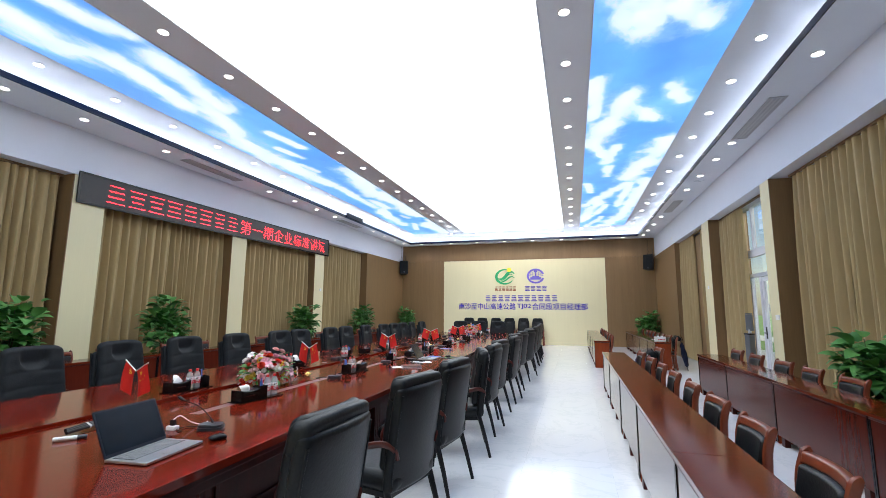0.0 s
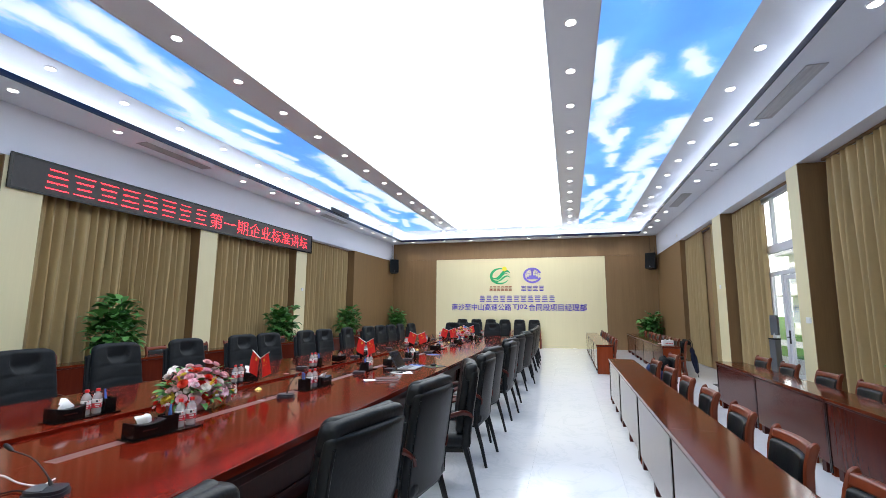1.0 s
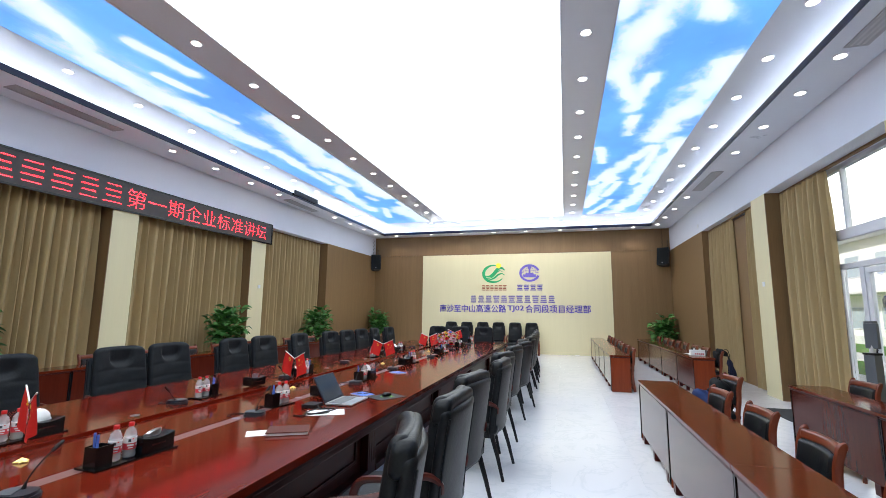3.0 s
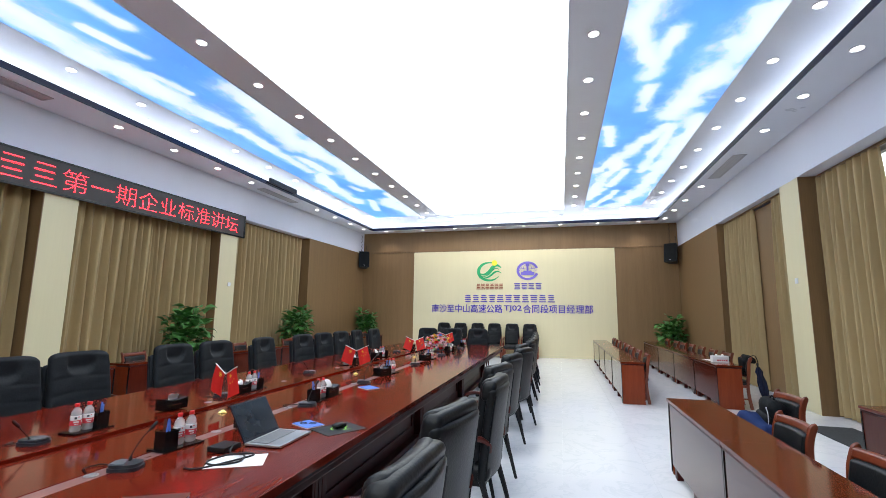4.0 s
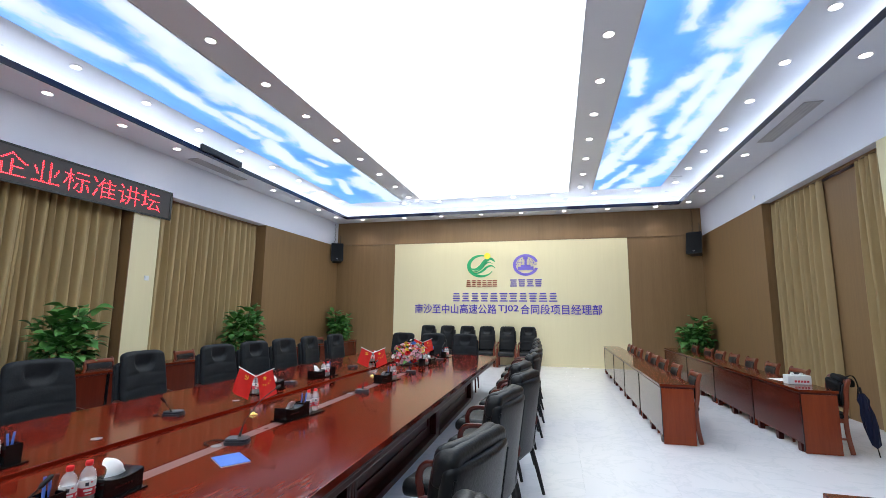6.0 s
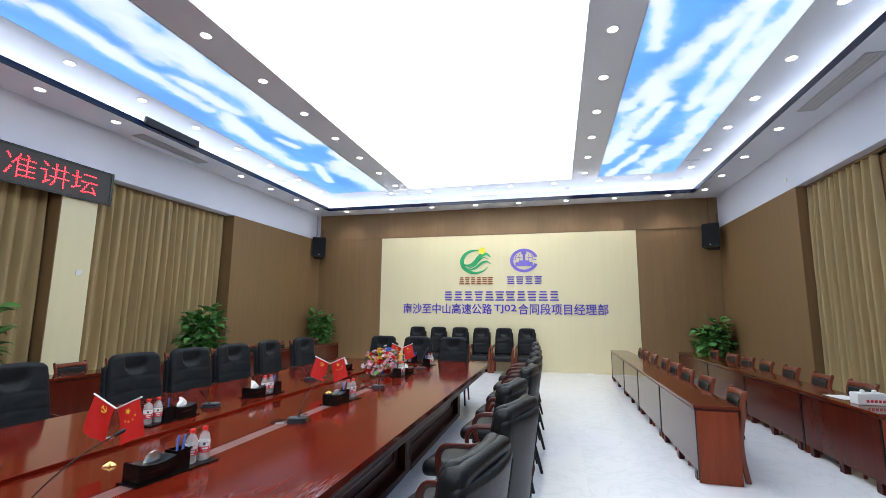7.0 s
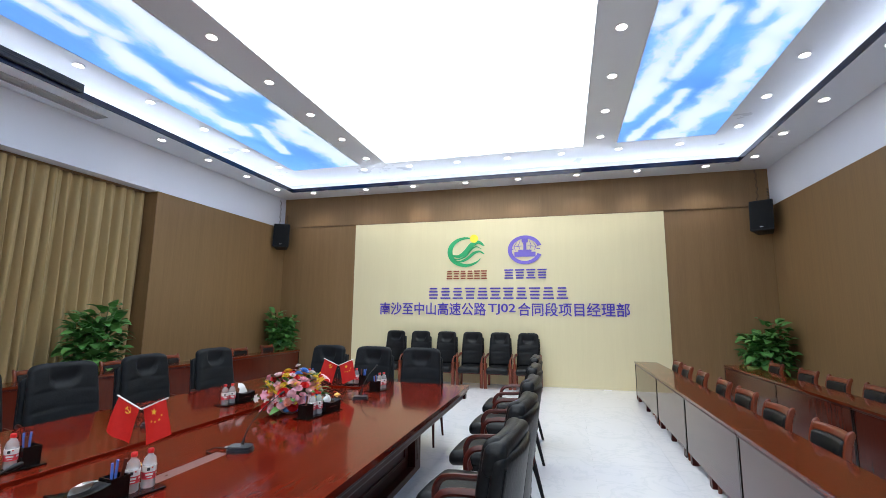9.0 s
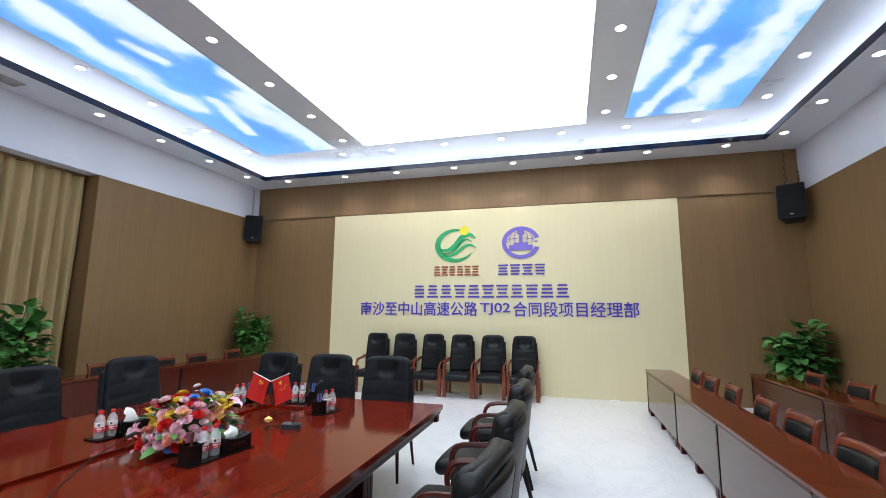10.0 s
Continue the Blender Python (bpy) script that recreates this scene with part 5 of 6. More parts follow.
b = tagged(empty("booklet", pose(-2.25, 7.18, TZ, 0, 0, -28)), "blue printed booklet with glasses lying on it", "booklet")
part("pages", boxm(-0.1, 0.1, -0.07, 0.07, 0, 0.005), M_PAPER, b, smooth=False)
part("cover", boxm(-0.101, 0.101, -0.071, 0.071, 0.0052, 0.007), M_BLUECARD, b, smooth=False)
g = tagged(empty("eyeglasses", pose(-2.25, 7.18, TZ + 0.008, 0, 0, 20)), "thin dark glasses lying on a booklet", "glasses")
for s in (-1, 1):
    part("rim", tube(B(), [(s * 0.032 + 0.024 * math.cos(2 * math.pi * k / 14), 0.02 * math.sin(2 * math.pi * k / 14), 0.004) for k in range(15)], 0.002, 6), M_BLACK, g)
    part("temple", tube(B(), curve_pts([(s * 0.056, 0.01, 0.004), (s * 0.05, 0.07, 0.005), (s * 0.02, 0.11, 0.004)], 4), 0.002, 6), M_BLACK, g)
b = tagged(empty("booklet", pose(-2.49, 8.76, TZ, 0, 0, -35)), "blue printed booklet on the table", "booklet")
part("pages", boxm(-0.1, 0.1, -0.075, 0.075, 0, 0.005), M_PAPER, b, smooth=False)
part("cover", boxm(-0.101, 0.101, -0.076, 0.076, 0.0052, 0.007), M_BLUECARD, b, smooth=False)
solid("paper_sheet", moved(boxm(-0.07, 0.07, -0.1, 0.1, 0, 0.0015), pose(-2.27, 5.72, TZ, 0, 0, -55)), M_PAPER, "white sheet of paper on the table", "paper", smooth=False)
n = tagged(empty("notebook", pose(-2.12, 5.78, TZ, 0, 0, -62)), "closed brown leather notebook", "notebook")
part("cover", boxm(-0.09, 0.09, -0.13, 0.13, 0, 0.004, r=0.001), M_BROWNLEATHER, n)
part("pages", boxm(-0.085, 0.084, -0.126, 0.126, 0.0042, 0.019), M_PAPER, n, smooth=False)
part("cover", boxm(-0.09, 0.09, -0.13, 0.13, 0.0192, 0.024, r=0.0015), M_BROWNLEATHER, n)
solid("paper_sheet", moved(boxm(-0.1, 0.1, -0.145, 0.145, 0, 0.0015), pose(-2.19, 6.38, TZ, 0, 0, -62)), M_PAPER, "white sheet of paper under a cable", "paper", smooth=False)
bm = tube(B(), curve_pts([(-2.36, 6.56, TZ + 0.03), (-2.30, 6.46, TZ + 0.012), (-2.21, 6.46, TZ + 0.008), (-2.16, 6.36, TZ + 0.008), (-2.24, 6.28, TZ + 0.007), (-2.32, 6.31, TZ + 0.007), (-2.26, 6.41, TZ + 0.02), (-2.16, 6.48, TZ + 0.007), (-2.28, 6.22, TZ + 0.005), (-2.36, 6.20, TZ + 0.005)], 6), 0.005, 7)
box(bm, -2.46, -2.34, 6.46, 6.6, TZ, TZ + 0.03, r=0.006)
solid("power_adapter", bm, M_BLACK, "black power adapter with its tangled cable", "power adapter")
for i in range(3):
    a = Vector((-2.94 - 0.034 * i, 2.05 + 0.02 * i, TZ + 0.011))
    b = a + Vector((-0.05 - 0.012 * i, 0.26, 0.0))
    p = tagged(empty("folded_pole"), "thin black folding pole lying on the table", "pole", "poles on the table")
    part("tube", tube(B(), [a, a.lerp(b, 0.6)], 0.0105, 10), M_BLACK, p)
    part("tube", tube(B(), [a.lerp(b, 0.6), b], 0.008, 10), M_GREYPLASTIC, p, "dark grey inner tube")
    part("collar", tube(B(), [a.lerp(b, 0.57), a.lerp(b, 0.63)], 0.0108, 10), M_SILVER, p, "bright clamp ring")
p = tagged(empty("marker", pose(-2.8, 1.98, TZ + 0.013, 0, 0, 48)), "thick white marker lying on the table", "marker")
part("barrel", tube(B(), [(-0.08, 0, 0), (-0.076, 0, 0), (0.03, 0, 0)], 0.0125, 12, 1.0, lambda k: 0.85 if k < 0.03 else 1.0), M_PAPER, p)
part("cap", tube(B(), [(0.03, 0, 0), (0.07, 0, 0), (0.075, 0, 0)], 0.013, 12, 1.0, lambda k: 0.8 if k > 0.95 else 1.0), M_GREYPLASTIC, p, "dark grey cap")
pw = tagged(empty("plug_adapter", pose(-2.44, 2.33, TZ) @ Matrix.Scale(0.78, 4)), "white plug with a black plug pushed in", "plug")
part("body", boxm(-0.04, 0.04, -0.03, 0.03, 0, 0.035, r=0.008), M_PAPER, pw)
part("plug", boxm(-0.02, 0.02, -0.015, 0.015, 0.035, 0.08, r=0.005), M_BLACK, pw)
part("cable", tube(B(), curve_pts([(0, 0, 0.08), (0.02, 0.05, 0.1), (0.06, 0.12, 0.04), (0.1, 0.2, 0.006), (0.06, 0.3, 0.005)], 6), 0.005, 7), M_PAPER, pw, "white cable")


# ---------------- flowers ----------------
def blossom_mesh():
    bm = B()
    for ring, (n, r, h, tilt) in enumerate(((7, 0.034, 0.0, 0.25), (6, 0.028, 0.005, 0.55), (5, 0.02, 0.009, 0.9), (4, 0.012, 0.013, 1.2))):
        for k in range(n):
            a = 2 * math.pi * k / n + ring * 0.6
            ca, sa = math.cos(a), math.sin(a)
            pts = []
            for u, w in ((0.1, 0.25), (0.55, 0.75), (0.85, 0.8), (1.0, 0.35)):
                for s in (-1, 0, 1):
                    rad = r * u * math.cos(tilt * u * 0.9)
                    z = h + r * u * math.sin(tilt * u * 0.9) * 1.15 - (0.004 if s == 0 else 0)
                    t = s * w * r * 0.62
                    pts.append(bm.verts.new((ca * rad - sa * t, sa * rad + ca * t, z)))
            for j in range(3):
                for s in range(2):
                    bm.faces.new((pts[j * 3 + s], pts[j * 3 + s + 1], pts[j * 3 + s + 4], pts[j * 3 + s + 3]))
    me = bpy.data.meshes.new("blossom")
    bm.to_mesh(me)
    bm.free()
    me.polygons.foreach_set("use_smooth", [True] * len(me.polygons))
    return me


def leaf_mesh(length, width, fold=0.18):
    bm = B()
    rows = []
    for i in range(7):
        u = i / 6
        w = width * (math.sin(math.pi * min(1, u * 0.93 + 0.05)) ** 0.75) * (1 - 0.35 * u)
        z = 0.22 * length * math.sin(u * 2.0) - 0.30 * length * u * u
        rows.append([bm.verts.new((s * w, length * u, z + abs(s) * w * fold)) for s in (-1, 0, 1)])
    for a, b in zip(rows, rows[1:]):
        for s in range(2):
            bm.faces.new((a[s], a[s + 1], b[s + 1], b[s]))
    me = bpy.data.meshes.new("leaf")
    bm.to_mesh(me)
    bm.free()
    me.polygons.foreach_set("use_smooth", [True] * len(me.polygons))
    return me


def by_random(name, colours, rough, constant=True):
    m, nt, p = nodes_of(name)
    info = nt.nodes.new("ShaderNodeObjectInfo")
    n = len(colours)
    c = ramp(nt, info.outputs["Random"], [(i / n, col) for i, col in enumerate(colours)])
    c.node.color_ramp.interpolation = "CONSTANT" if constant else "LINEAR"
    nz = node(nt, "ShaderNodeTexNoise", Scale=40.0, Detail=3.0)
    nt.links.new(coords(nt), nz.inputs["Vector"])
    tone = ramp(nt, nz.outputs["Fac"], [(0.3, (0.92, 0.92, 0.92)), (0.7, (1, 1, 1))])
    mix = nt.nodes.new("ShaderNodeMix")
    mix.data_type, mix.blend_type = "RGBA", "MULTIPLY"
    mix.inputs["Factor"].default_value = 1.0
    nt.links.new(c, mix.inputs["A"])
    nt.links.new(tone, mix.inputs["B"])
    nt.links.new(mix.outputs["Result"], p.inputs["Base Color"])
    p.inputs["Roughness"].default_value = rough
    p.inputs["Specular IOR Level"].default_value = 0.35
    return m


PETAL_MIX = by_random("mixed_petals", [(0.86, 0.36, 0.46), (0.66, 0.015, 0.018), (0.9, 0.56, 0.62), (0.88, 0.3, 0.18), (0.9, 0.84, 0.8), (0.88, 0.44, 0.54), (0.72, 0.02, 0.02), (0.88, 0.66, 0.08), (0.88, 0.5, 0.58), (0.12, 0.34, 0.78), (0.7, 0.03, 0.03), (0.9, 0.66, 0.7), (0.88, 0.42, 0.34)], 0.6)
PETAL_PINK = by_random("pink_petals", [(0.88, 0.46, 0.54), (0.7, 0.035, 0.02), (0.9, 0.7, 0.74), (0.9, 0.62, 0.64), (0.9, 0.85, 0.8), (0.88, 0.5, 0.58), (0.74, 0.07, 0.035), (0.88, 0.5, 0.5), (0.86, 0.68, 0.12), (0.9, 0.78, 0.76)], 0.6)
PETAL_LILY = by_random("lily_petals", [(0.88, 0.55, 0.66), (0.9, 0.8, 0.8), (0.86, 0.42, 0.54)], 0.55)
LEAF_OBJ = by_random("plant_leaf", [(0.04, 0.14, 0.03), (0.066, 0.21, 0.045), (0.1, 0.28, 0.065), (0.135, 0.33, 0.085), (0.075, 0.23, 0.05)], 0.5, False)


def piece(name, me, mat, parent, m, label=""):
    if not me.materials:
        me.materials.append(mat)
    ob = new(name, me)
    ob.parent = parent
    ob.matrix_basis = m
    if label:
        tagged(ob, label)
    return ob


def lily_mesh():
    """An open six-petalled flower with pointed, curling petals."""
    bm = B()
    for k in range(6):
        a = math.pi * k / 3 + (0.12 if k % 2 else 0.0)
        ca, sa = math.cos(a), math.sin(a)
        rows = []
        for i in range(6):
            u = i / 5
            rad, z = 0.062 * u, 0.034 * math.sin(1.9 * u) - 0.022 * u * u + (0.002 if k % 2 else 0.0)
            wd = 0.017 * math.sin(math.pi * min(1.0, 0.12 + 0.88 * u)) ** 0.8
            rows.append([bm.verts.new((ca * rad - sa * t * wd, sa * rad + ca * t * wd, z + 0.004 * abs(t))) for t in (-1, 0, 1)])
        for p, q in zip(rows, rows[1:]):
            for t in range(2):
                bm.faces.new((p[t], p[t + 1], q[t + 1], q[t]))
    me = bpy.data.meshes.new("lily")
    bm.to_mesh(me)
    bm.free()
    me.polygons.foreach_set("use_smooth", [True] * len(me.polygons))
    return me


def bouquet(x, y, petals, seed, label, spikes, size, wide=1.0):
    rn = random.Random(seed)
    f = tagged(empty("flower_arrangement", pose(x, y, TZ - 0.022, 0, 0, rn.uniform(0, 360)) @ Matrix.Diagonal((size * wide, size * wide, size, 1))), label, "flowers")
    part("bowl", lathe(B(), [(0.07, 0), (0.1, 0.03), (0.11, 0.07), (0.1, 0.085), (0.09, 0.08)], 20), M_POT, f, "low white bowl")
    part("foam", lathe(B(), [(0.095, 0.07), (0.13, 0.12), (0.11, 0.19), (0.03, 0.22)], 12), M_STEM, f, "green flower foam")
    head, lily, lf = blossom_mesh(), lily_mesh(), leaf_mesh(0.085, 0.022)

    def facing(d, lift):
        return Vector((d.x, d.y, max(d.z, 0.05) + lift)).to_track_quat("Z", "Y").to_matrix().to_4x4()

    n = 165
    for k in range(n):
        v = (k + 0.5) / n
        th, ph = math.acos(1 - 1.15 * v), k * 2.39996
        d = Vector((math.sin(th) * math.cos(ph) * 1.25, math.sin(th) * math.sin(ph), math.cos(th)))
        bump = 1.0 + 0.14 * math.sin(3 * ph + seed) + 0.1 * math.sin(5 * th + 2 * ph)
        p = Vector((0, 0, 0.08)) + Vector((d.x * 0.15, d.y * 0.16, d.z * 0.2)) * rn.uniform(0.86, 1.08) * bump
        s = rn.choice((0.45, 0.6, 0.75, 0.85, 0.95, 1.05)) * rn.uniform(0.9, 1.1)
        piece("blossom", head, petals, f, Matrix.Translation(p) @ facing(d, 0.2) @ pose(0, 0, 0, rn.uniform(-22, 22), rn.uniform(-22, 22), rn.uniform(0, 360)) @ Matrix.Scale(s, 4))
    for k in range(8):
        th, ph = rn.uniform(0.3, 1.45), k * 2.39996 + 0.7
        d = Vector((math.sin(th) * math.cos(ph) * 1.2, math.sin(th) * math.sin(ph), math.cos(th)))
        p = Vector((0, 0, 0.09)) + d * rn.uniform(0.175, 0.215)
        piece("lily", lily, PETAL_LILY, f, Matrix.Translation(p) @ facing(d, 0.1) @ pose(0, 0, 0, rn.uniform(-20, 20), rn.uniform(-20, 20), rn.uniform(0, 60)) @ Matrix.Scale(rn.uniform(0.55, 0.85), 4), "open pink lily")
    for k in range(20):
        ph, drop = rn.uniform(0, 6.28), rn.uniform(-0.06, 0.03)
        r = rn.uniform(0.17, 0.205)
        p = Vector((math.cos(ph) * r * 1.15, math.sin(ph) * r, 0.1 + drop))
        piece("blossom", head, petals, f, Matrix.Translation(p) @ facing(p, 0.15) @ Matrix.Scale(rn.uniform(0.3, 0.5), 4))
    for k in range(64):
        ph, el = rn.uniform(0, 6.28), rn.uniform(-0.35, 1.1)
        d = Vector((math.cos(ph) * math.cos(el), math.sin(ph) * math.cos(el), math.sin(el)))
        p = Vector((0, 0, 0.1)) + Vector((d.x * 0.165, d.y * 0.14, d.z * 0.14))
        piece("leaf", lf, LEAF_OBJ, f, Matrix.Translation(p) @ pose(0, 0, 0, math.degrees(el), rn.uniform(-30, 30), math.degrees(ph) - 90) @ Matrix.Scale(rn.uniform(0.7, 1.25), 4))
    for k in range(spikes):
        ph = rn.uniform(0, 6.28)
        a = Vector((math.cos(ph) * 0.13, math.sin(ph) * 0.12, rn.uniform(0.13, 0.21)))
        b = a + Vector((math.cos(ph) * 0.06, math.sin(ph) * 0.06, rn.uniform(0.04, 0.07)))
        bm = tube(B(), [a, (a + b) / 2, b], 0.009, 7, 1.0, lambda t: 1.1 - 0.75 * t)
        for q in range(6):
            c = a.lerp(b, 0.3 + 0.12 * q)
            e = q * 2.4
            tube(bm, [c, c + Vector((math.cos(e) * 0.014, math.sin(e) * 0.014, 0.012))], 0.005, 5, 1.0, lambda t: 1.0 - 0.7 * t)
        part("flower_spike", bm, M_YELLOW, f, "yellow flower spike")


bouquet(-3.03, 3.98, PETAL_PINK, 3, "low arrangement of pink, red and white artificial roses", 5, 1.14, 1.12)
bouquet(-3.1, 13.74, PETAL_MIX, 8, "low arrangement of red, pink, blue and yellow artificial flowers", 14, 1.18, 1.17)


# ---------------- potted plants ----------------
def plant(x, y, top, seed, spread_r, label):
    rn = random.Random(seed)
    p = tagged(empty("potted_plant", pose(x, y, 0, 0, 0, rn.uniform(0, 360))), label, "plant", "potted plants")
    part("pot", lathe(B(), [(0.13, 0), (0.15, 0.02), (0.19, 0.36), (0.2, 0.38), (0.185, 0.385), (0.175, 0.35)], 24), M_POT, p, "white ceramic pot")
    part("soil", lathe(B(), [(0.172, 0.33), (0.17, 0.352)], 20), M_SOIL, p)
    tops = []
    for k in range(7):
        a = 2 * math.pi * k / 7 + rn.uniform(-0.3, 0.3)
        r0, r1 = 0.05, rn.uniform(0.08, 0.2)
        h = top - rn.uniform(0.2, 0.5) if k else top - 0.12
        pts = curve_pts([(r0 * math.cos(a), r0 * math.sin(a), 0.34), (r0 * 1.4 * math.cos(a), r0 * 1.4 * math.sin(a), 0.34 + (h - 0.34) * 0.5), (r1 * math.cos(a), r1 * math.sin(a), h)], 5)
        part("stem", tube(B(), pts, 0.012, 7, 1.0, lambda t: 1.2 - 0.7 * t), M_STEM, p)
        tops.append(pts)
    big, mid = leaf_mesh(0.2, 0.085), leaf_mesh(0.16, 0.07)
    n = 300
    for k in range(n):
        pts = tops[k % 7]
        u = 0.3 + 0.7 * (rn.random() ** 0.8)
        base = pts[int(u * (len(pts) - 1))]
        a = k * 2.39996 + rn.uniform(-0.4, 0.4)
        hgt = (base.z - 0.6) / (top - 0.6)
        reach = spread_r * 1.14 * (0.35 + 0.65 * rn.random()) * (1.0 - 0.45 * max(0, hgt) ** 2)
        el = rn.uniform(-35, 25) + 35 * hgt
        at = Vector((base.x + math.cos(a) * reach * 0.62, base.y + math.sin(a) * reach * 0.62, base.z + rn.uniform(-0.04, 0.08) + 0.05))
        s = rn.uniform(0.8, 1.2)
        piece("leaf", big if k % 3 else mid, LEAF_OBJ, p, Matrix.Translation(at) @ pose(0, 0, 0, el, rn.uniform(-25, 25), math.degrees(a) - 90) @ Matrix.Scale(s, 4))
    return p


for x, y, top, seed, r in ((-7.6, 4.35, 1.68, 1, 0.42), (-7.62, 6.9, 1.76, 2, 0.4), (-7.62, 11.55, 1.68, 3, 0.4), (-7.62, 15.35, 1.74, 4, 0.4), (-7.58, 19.9, 1.68, 5, 0.34), (2.88, 19.95, 1.55, 6, 0.42), (3.0, 5.75, 1.3, 7, 0.34)):
    plant(x, y, top, seed, r, "bushy green broad-leaved potted plant by the wall")


# ---------------- wall things ----------------
def text_mesh(name, body, width, height, mat, m, parent, label, depth=0.012, weight=0.018):
    """Letters from the built-in font, fitted to a width and height; centred on m."""
    cu = bpy.data.curves.new(name, "FONT")
    cu.body, cu.extrude, cu.resolution_u, cu.offset = body, 0.5, 3, weight
    tmp = new(name, cu)
    bpy.context.view_layer.update()
    me = bpy.data.meshes.new_from_object(tmp.evaluated_get(bpy.context.evaluated_depsgraph_get()))
    bpy.data.objects.remove(tmp)
    co = np.empty(len(me.vertices) * 3)
    me.vertices.foreach_get("co", co)
    co = co.reshape(-1, 3)
    lo, hi = co.min(0), co.max(0)
    co = (co - (lo + hi) / 2) / (hi - lo) * np.array((width, height, depth))
    me.vertices.foreach_set("co", co.ravel())
    me.materials.clear()
    me.materials.append(mat)
    ob = new(name, me)
    ob.parent = parent
    ob.matrix_basis = m
    tagged(ob, label)
    return ob


def bar_signs(name, n, width, height, mat, m, parent, label, depth=0.012, t=0.12):
    """A row of plain bars that stand for lettering."""
    step = width / n
    rn = random.Random(n)
    for i in range(n):
        c = -width / 2 + step * (i + 0.5)
        w = step * 0.41
        h = height / 2
        e = height * t / 2
        bars = [(c - w * k, c + w * k, -h + q * (height - 2 * e) / 3, -h + q * (height - 2 * e) / 3 + 2 * e) for q, k in ((0, rn.choice((1, 0.8))), (1, rn.choice((0.7, 0.9))), (2, 0.85), (3, rn.choice((1, 0.75))))]
        for a, b, u, v in bars:
            ob = part(name, boxm(a, b, u, v, -depth / 2, depth / 2), mat, parent, label, smooth=False)
            ob.matrix_basis = m


def on_north(x, z, off=0.03):
    return pose(x, YB - off, z, 90, 0, 0)


sign = tagged(empty("wall_lettering"), "violet raised lettering on the cream wall panel", "wall lettering")
for body, x0, x1, h in (("南沙至中山高速公路", -5.16, -2.52, 0.3), ("TJ02", -2.47, -1.84, 0.25), ("合同段项目经理部", -1.79, 0.58, 0.3)):
    text_mesh("lettering", body, x1 - x0, h, M_PURPLE, on_north((x0 + x1) / 2, 1.67), sign, "violet raised characters", weight=0.012 if body == "TJ02" else 0.009)
bar_signs("bar", 11, 3.28, 0.26, M_PURPLE, on_north(-2.3, 2.035), sign, "violet raised bar", t=0.13)
em = tagged(empty("wall_emblem"), "green and yellow round wall emblem over small brown bars", "emblem", "wall emblems")


def crescent(bm, c, r, a0, a1, w0, depth=0.012, bend=0.0):
    """A curved tapered band in the wall's plane."""
    n = 22
    rows = []
    for i in range(n + 1):
        t = i / n
        a = a0 + (a1 - a0) * t
        w = w0 * math.sin(math.pi * (0.08 + 0.9 * t)) ** 0.8
        rows.append([(c[0] + (r + s * w) * math.cos(a), c[1] + (r + s * w) * math.sin(a) * (1 + bend * t)) for s in (-0.5, 0.5)])
    for z0, z1 in ((-depth / 2, depth / 2),):
        v = [[[bm.verts.new((p[0], p[1], z)) for p in row] for row in rows] for z in (z0, z1)]
        for i in range(n):
            for k in range(2):
                bm.faces.new((v[k][i][0], v[k][i + 1][0], v[k][i + 1][1], v[k][i][1]))
            for s in range(2):
                bm.faces.new((v[0][i][s], v[0][i + 1][s], v[1][i + 1][s], v[1][i][s]))
    return bm


def wave(bm, pts, w0, depth=0.012):
    pts = curve_pts([(a, b, 0) for a, b in pts], 7)
    n = len(pts) - 1
    rows = []
    for i, p in enumerate(pts):
        d = (pts[min(i + 1, n)] - pts[max(i - 1, 0)]).normalized()
        nrm = Vector((-d.y, d.x, 0))
        w = w0 * (0.12 + 0.88 * math.sin(math.pi * (0.05 + 0.9 * i / n)))
        rows.append([p - nrm * w / 2, p + nrm * w / 2])
    v = [[[bm.verts.new((p.x, p.y, z)) for p in row] for row in rows] for z in (-depth / 2, depth / 2)]
    for i in range(n):
        for k in range(2):
            bm.faces.new((v[k][i][0], v[k][i + 1][0], v[k][i + 1][1], v[k][i][1]))
        for s in range(2):
            bm.faces.new((v[0][i][s], v[0][i + 1][s], v[1][i + 1][s], v[1][i][s]))
    return bm


bm = crescent(B(), (0, 0), 0.4, 1.3, 5.75, 0.12)
wave(bm, [(0.43, 0.16), (0.3, 0.27), (0.14, 0.2), (0.0, 0.0), (-0.17, -0.13), (-0.36, -0.1)], 0.13)
wave(bm, [(0.36, 0.08), (0.24, 0.14), (0.12, 0.06), (-0.01, -0.12), (-0.18, -0.22), (-0.33, -0.2)], 0.045)
wave(bm, [(0.44, -0.08), (0.32, 0.0), (0.18, -0.05), (0.03, -0.2), (-0.12, -0.28), (-0.25, -0.28)], 0.075)
moved(bm, Matrix.Diagonal((1.0, 0.82, 1.0, 1.0)))
o = part("swoosh", bm, M_GREEN, em, "green curved bands")
o.matrix_basis = on_north(-2.99, 3.02)
o = part("sun_disc", moved(lathe(B(), [(0.1, -0.007), (0.1, 0.007)], 24), pose(0, 0, 0)), M_SUNYELLOW, em, "yellow disc")
o.matrix_basis = on_north(-2.8, 3.33, 0.034)
bar_signs("bar", 6, 1.0, 0.2, M_BROWNRED, on_north(-2.98, 2.47), em, "small brown bar", t=0.14)
em2 = tagged(empty("wall_emblem"), "violet round wall emblem over short violet bars", "emblem", "wall emblems")
bm = B()
n = 40
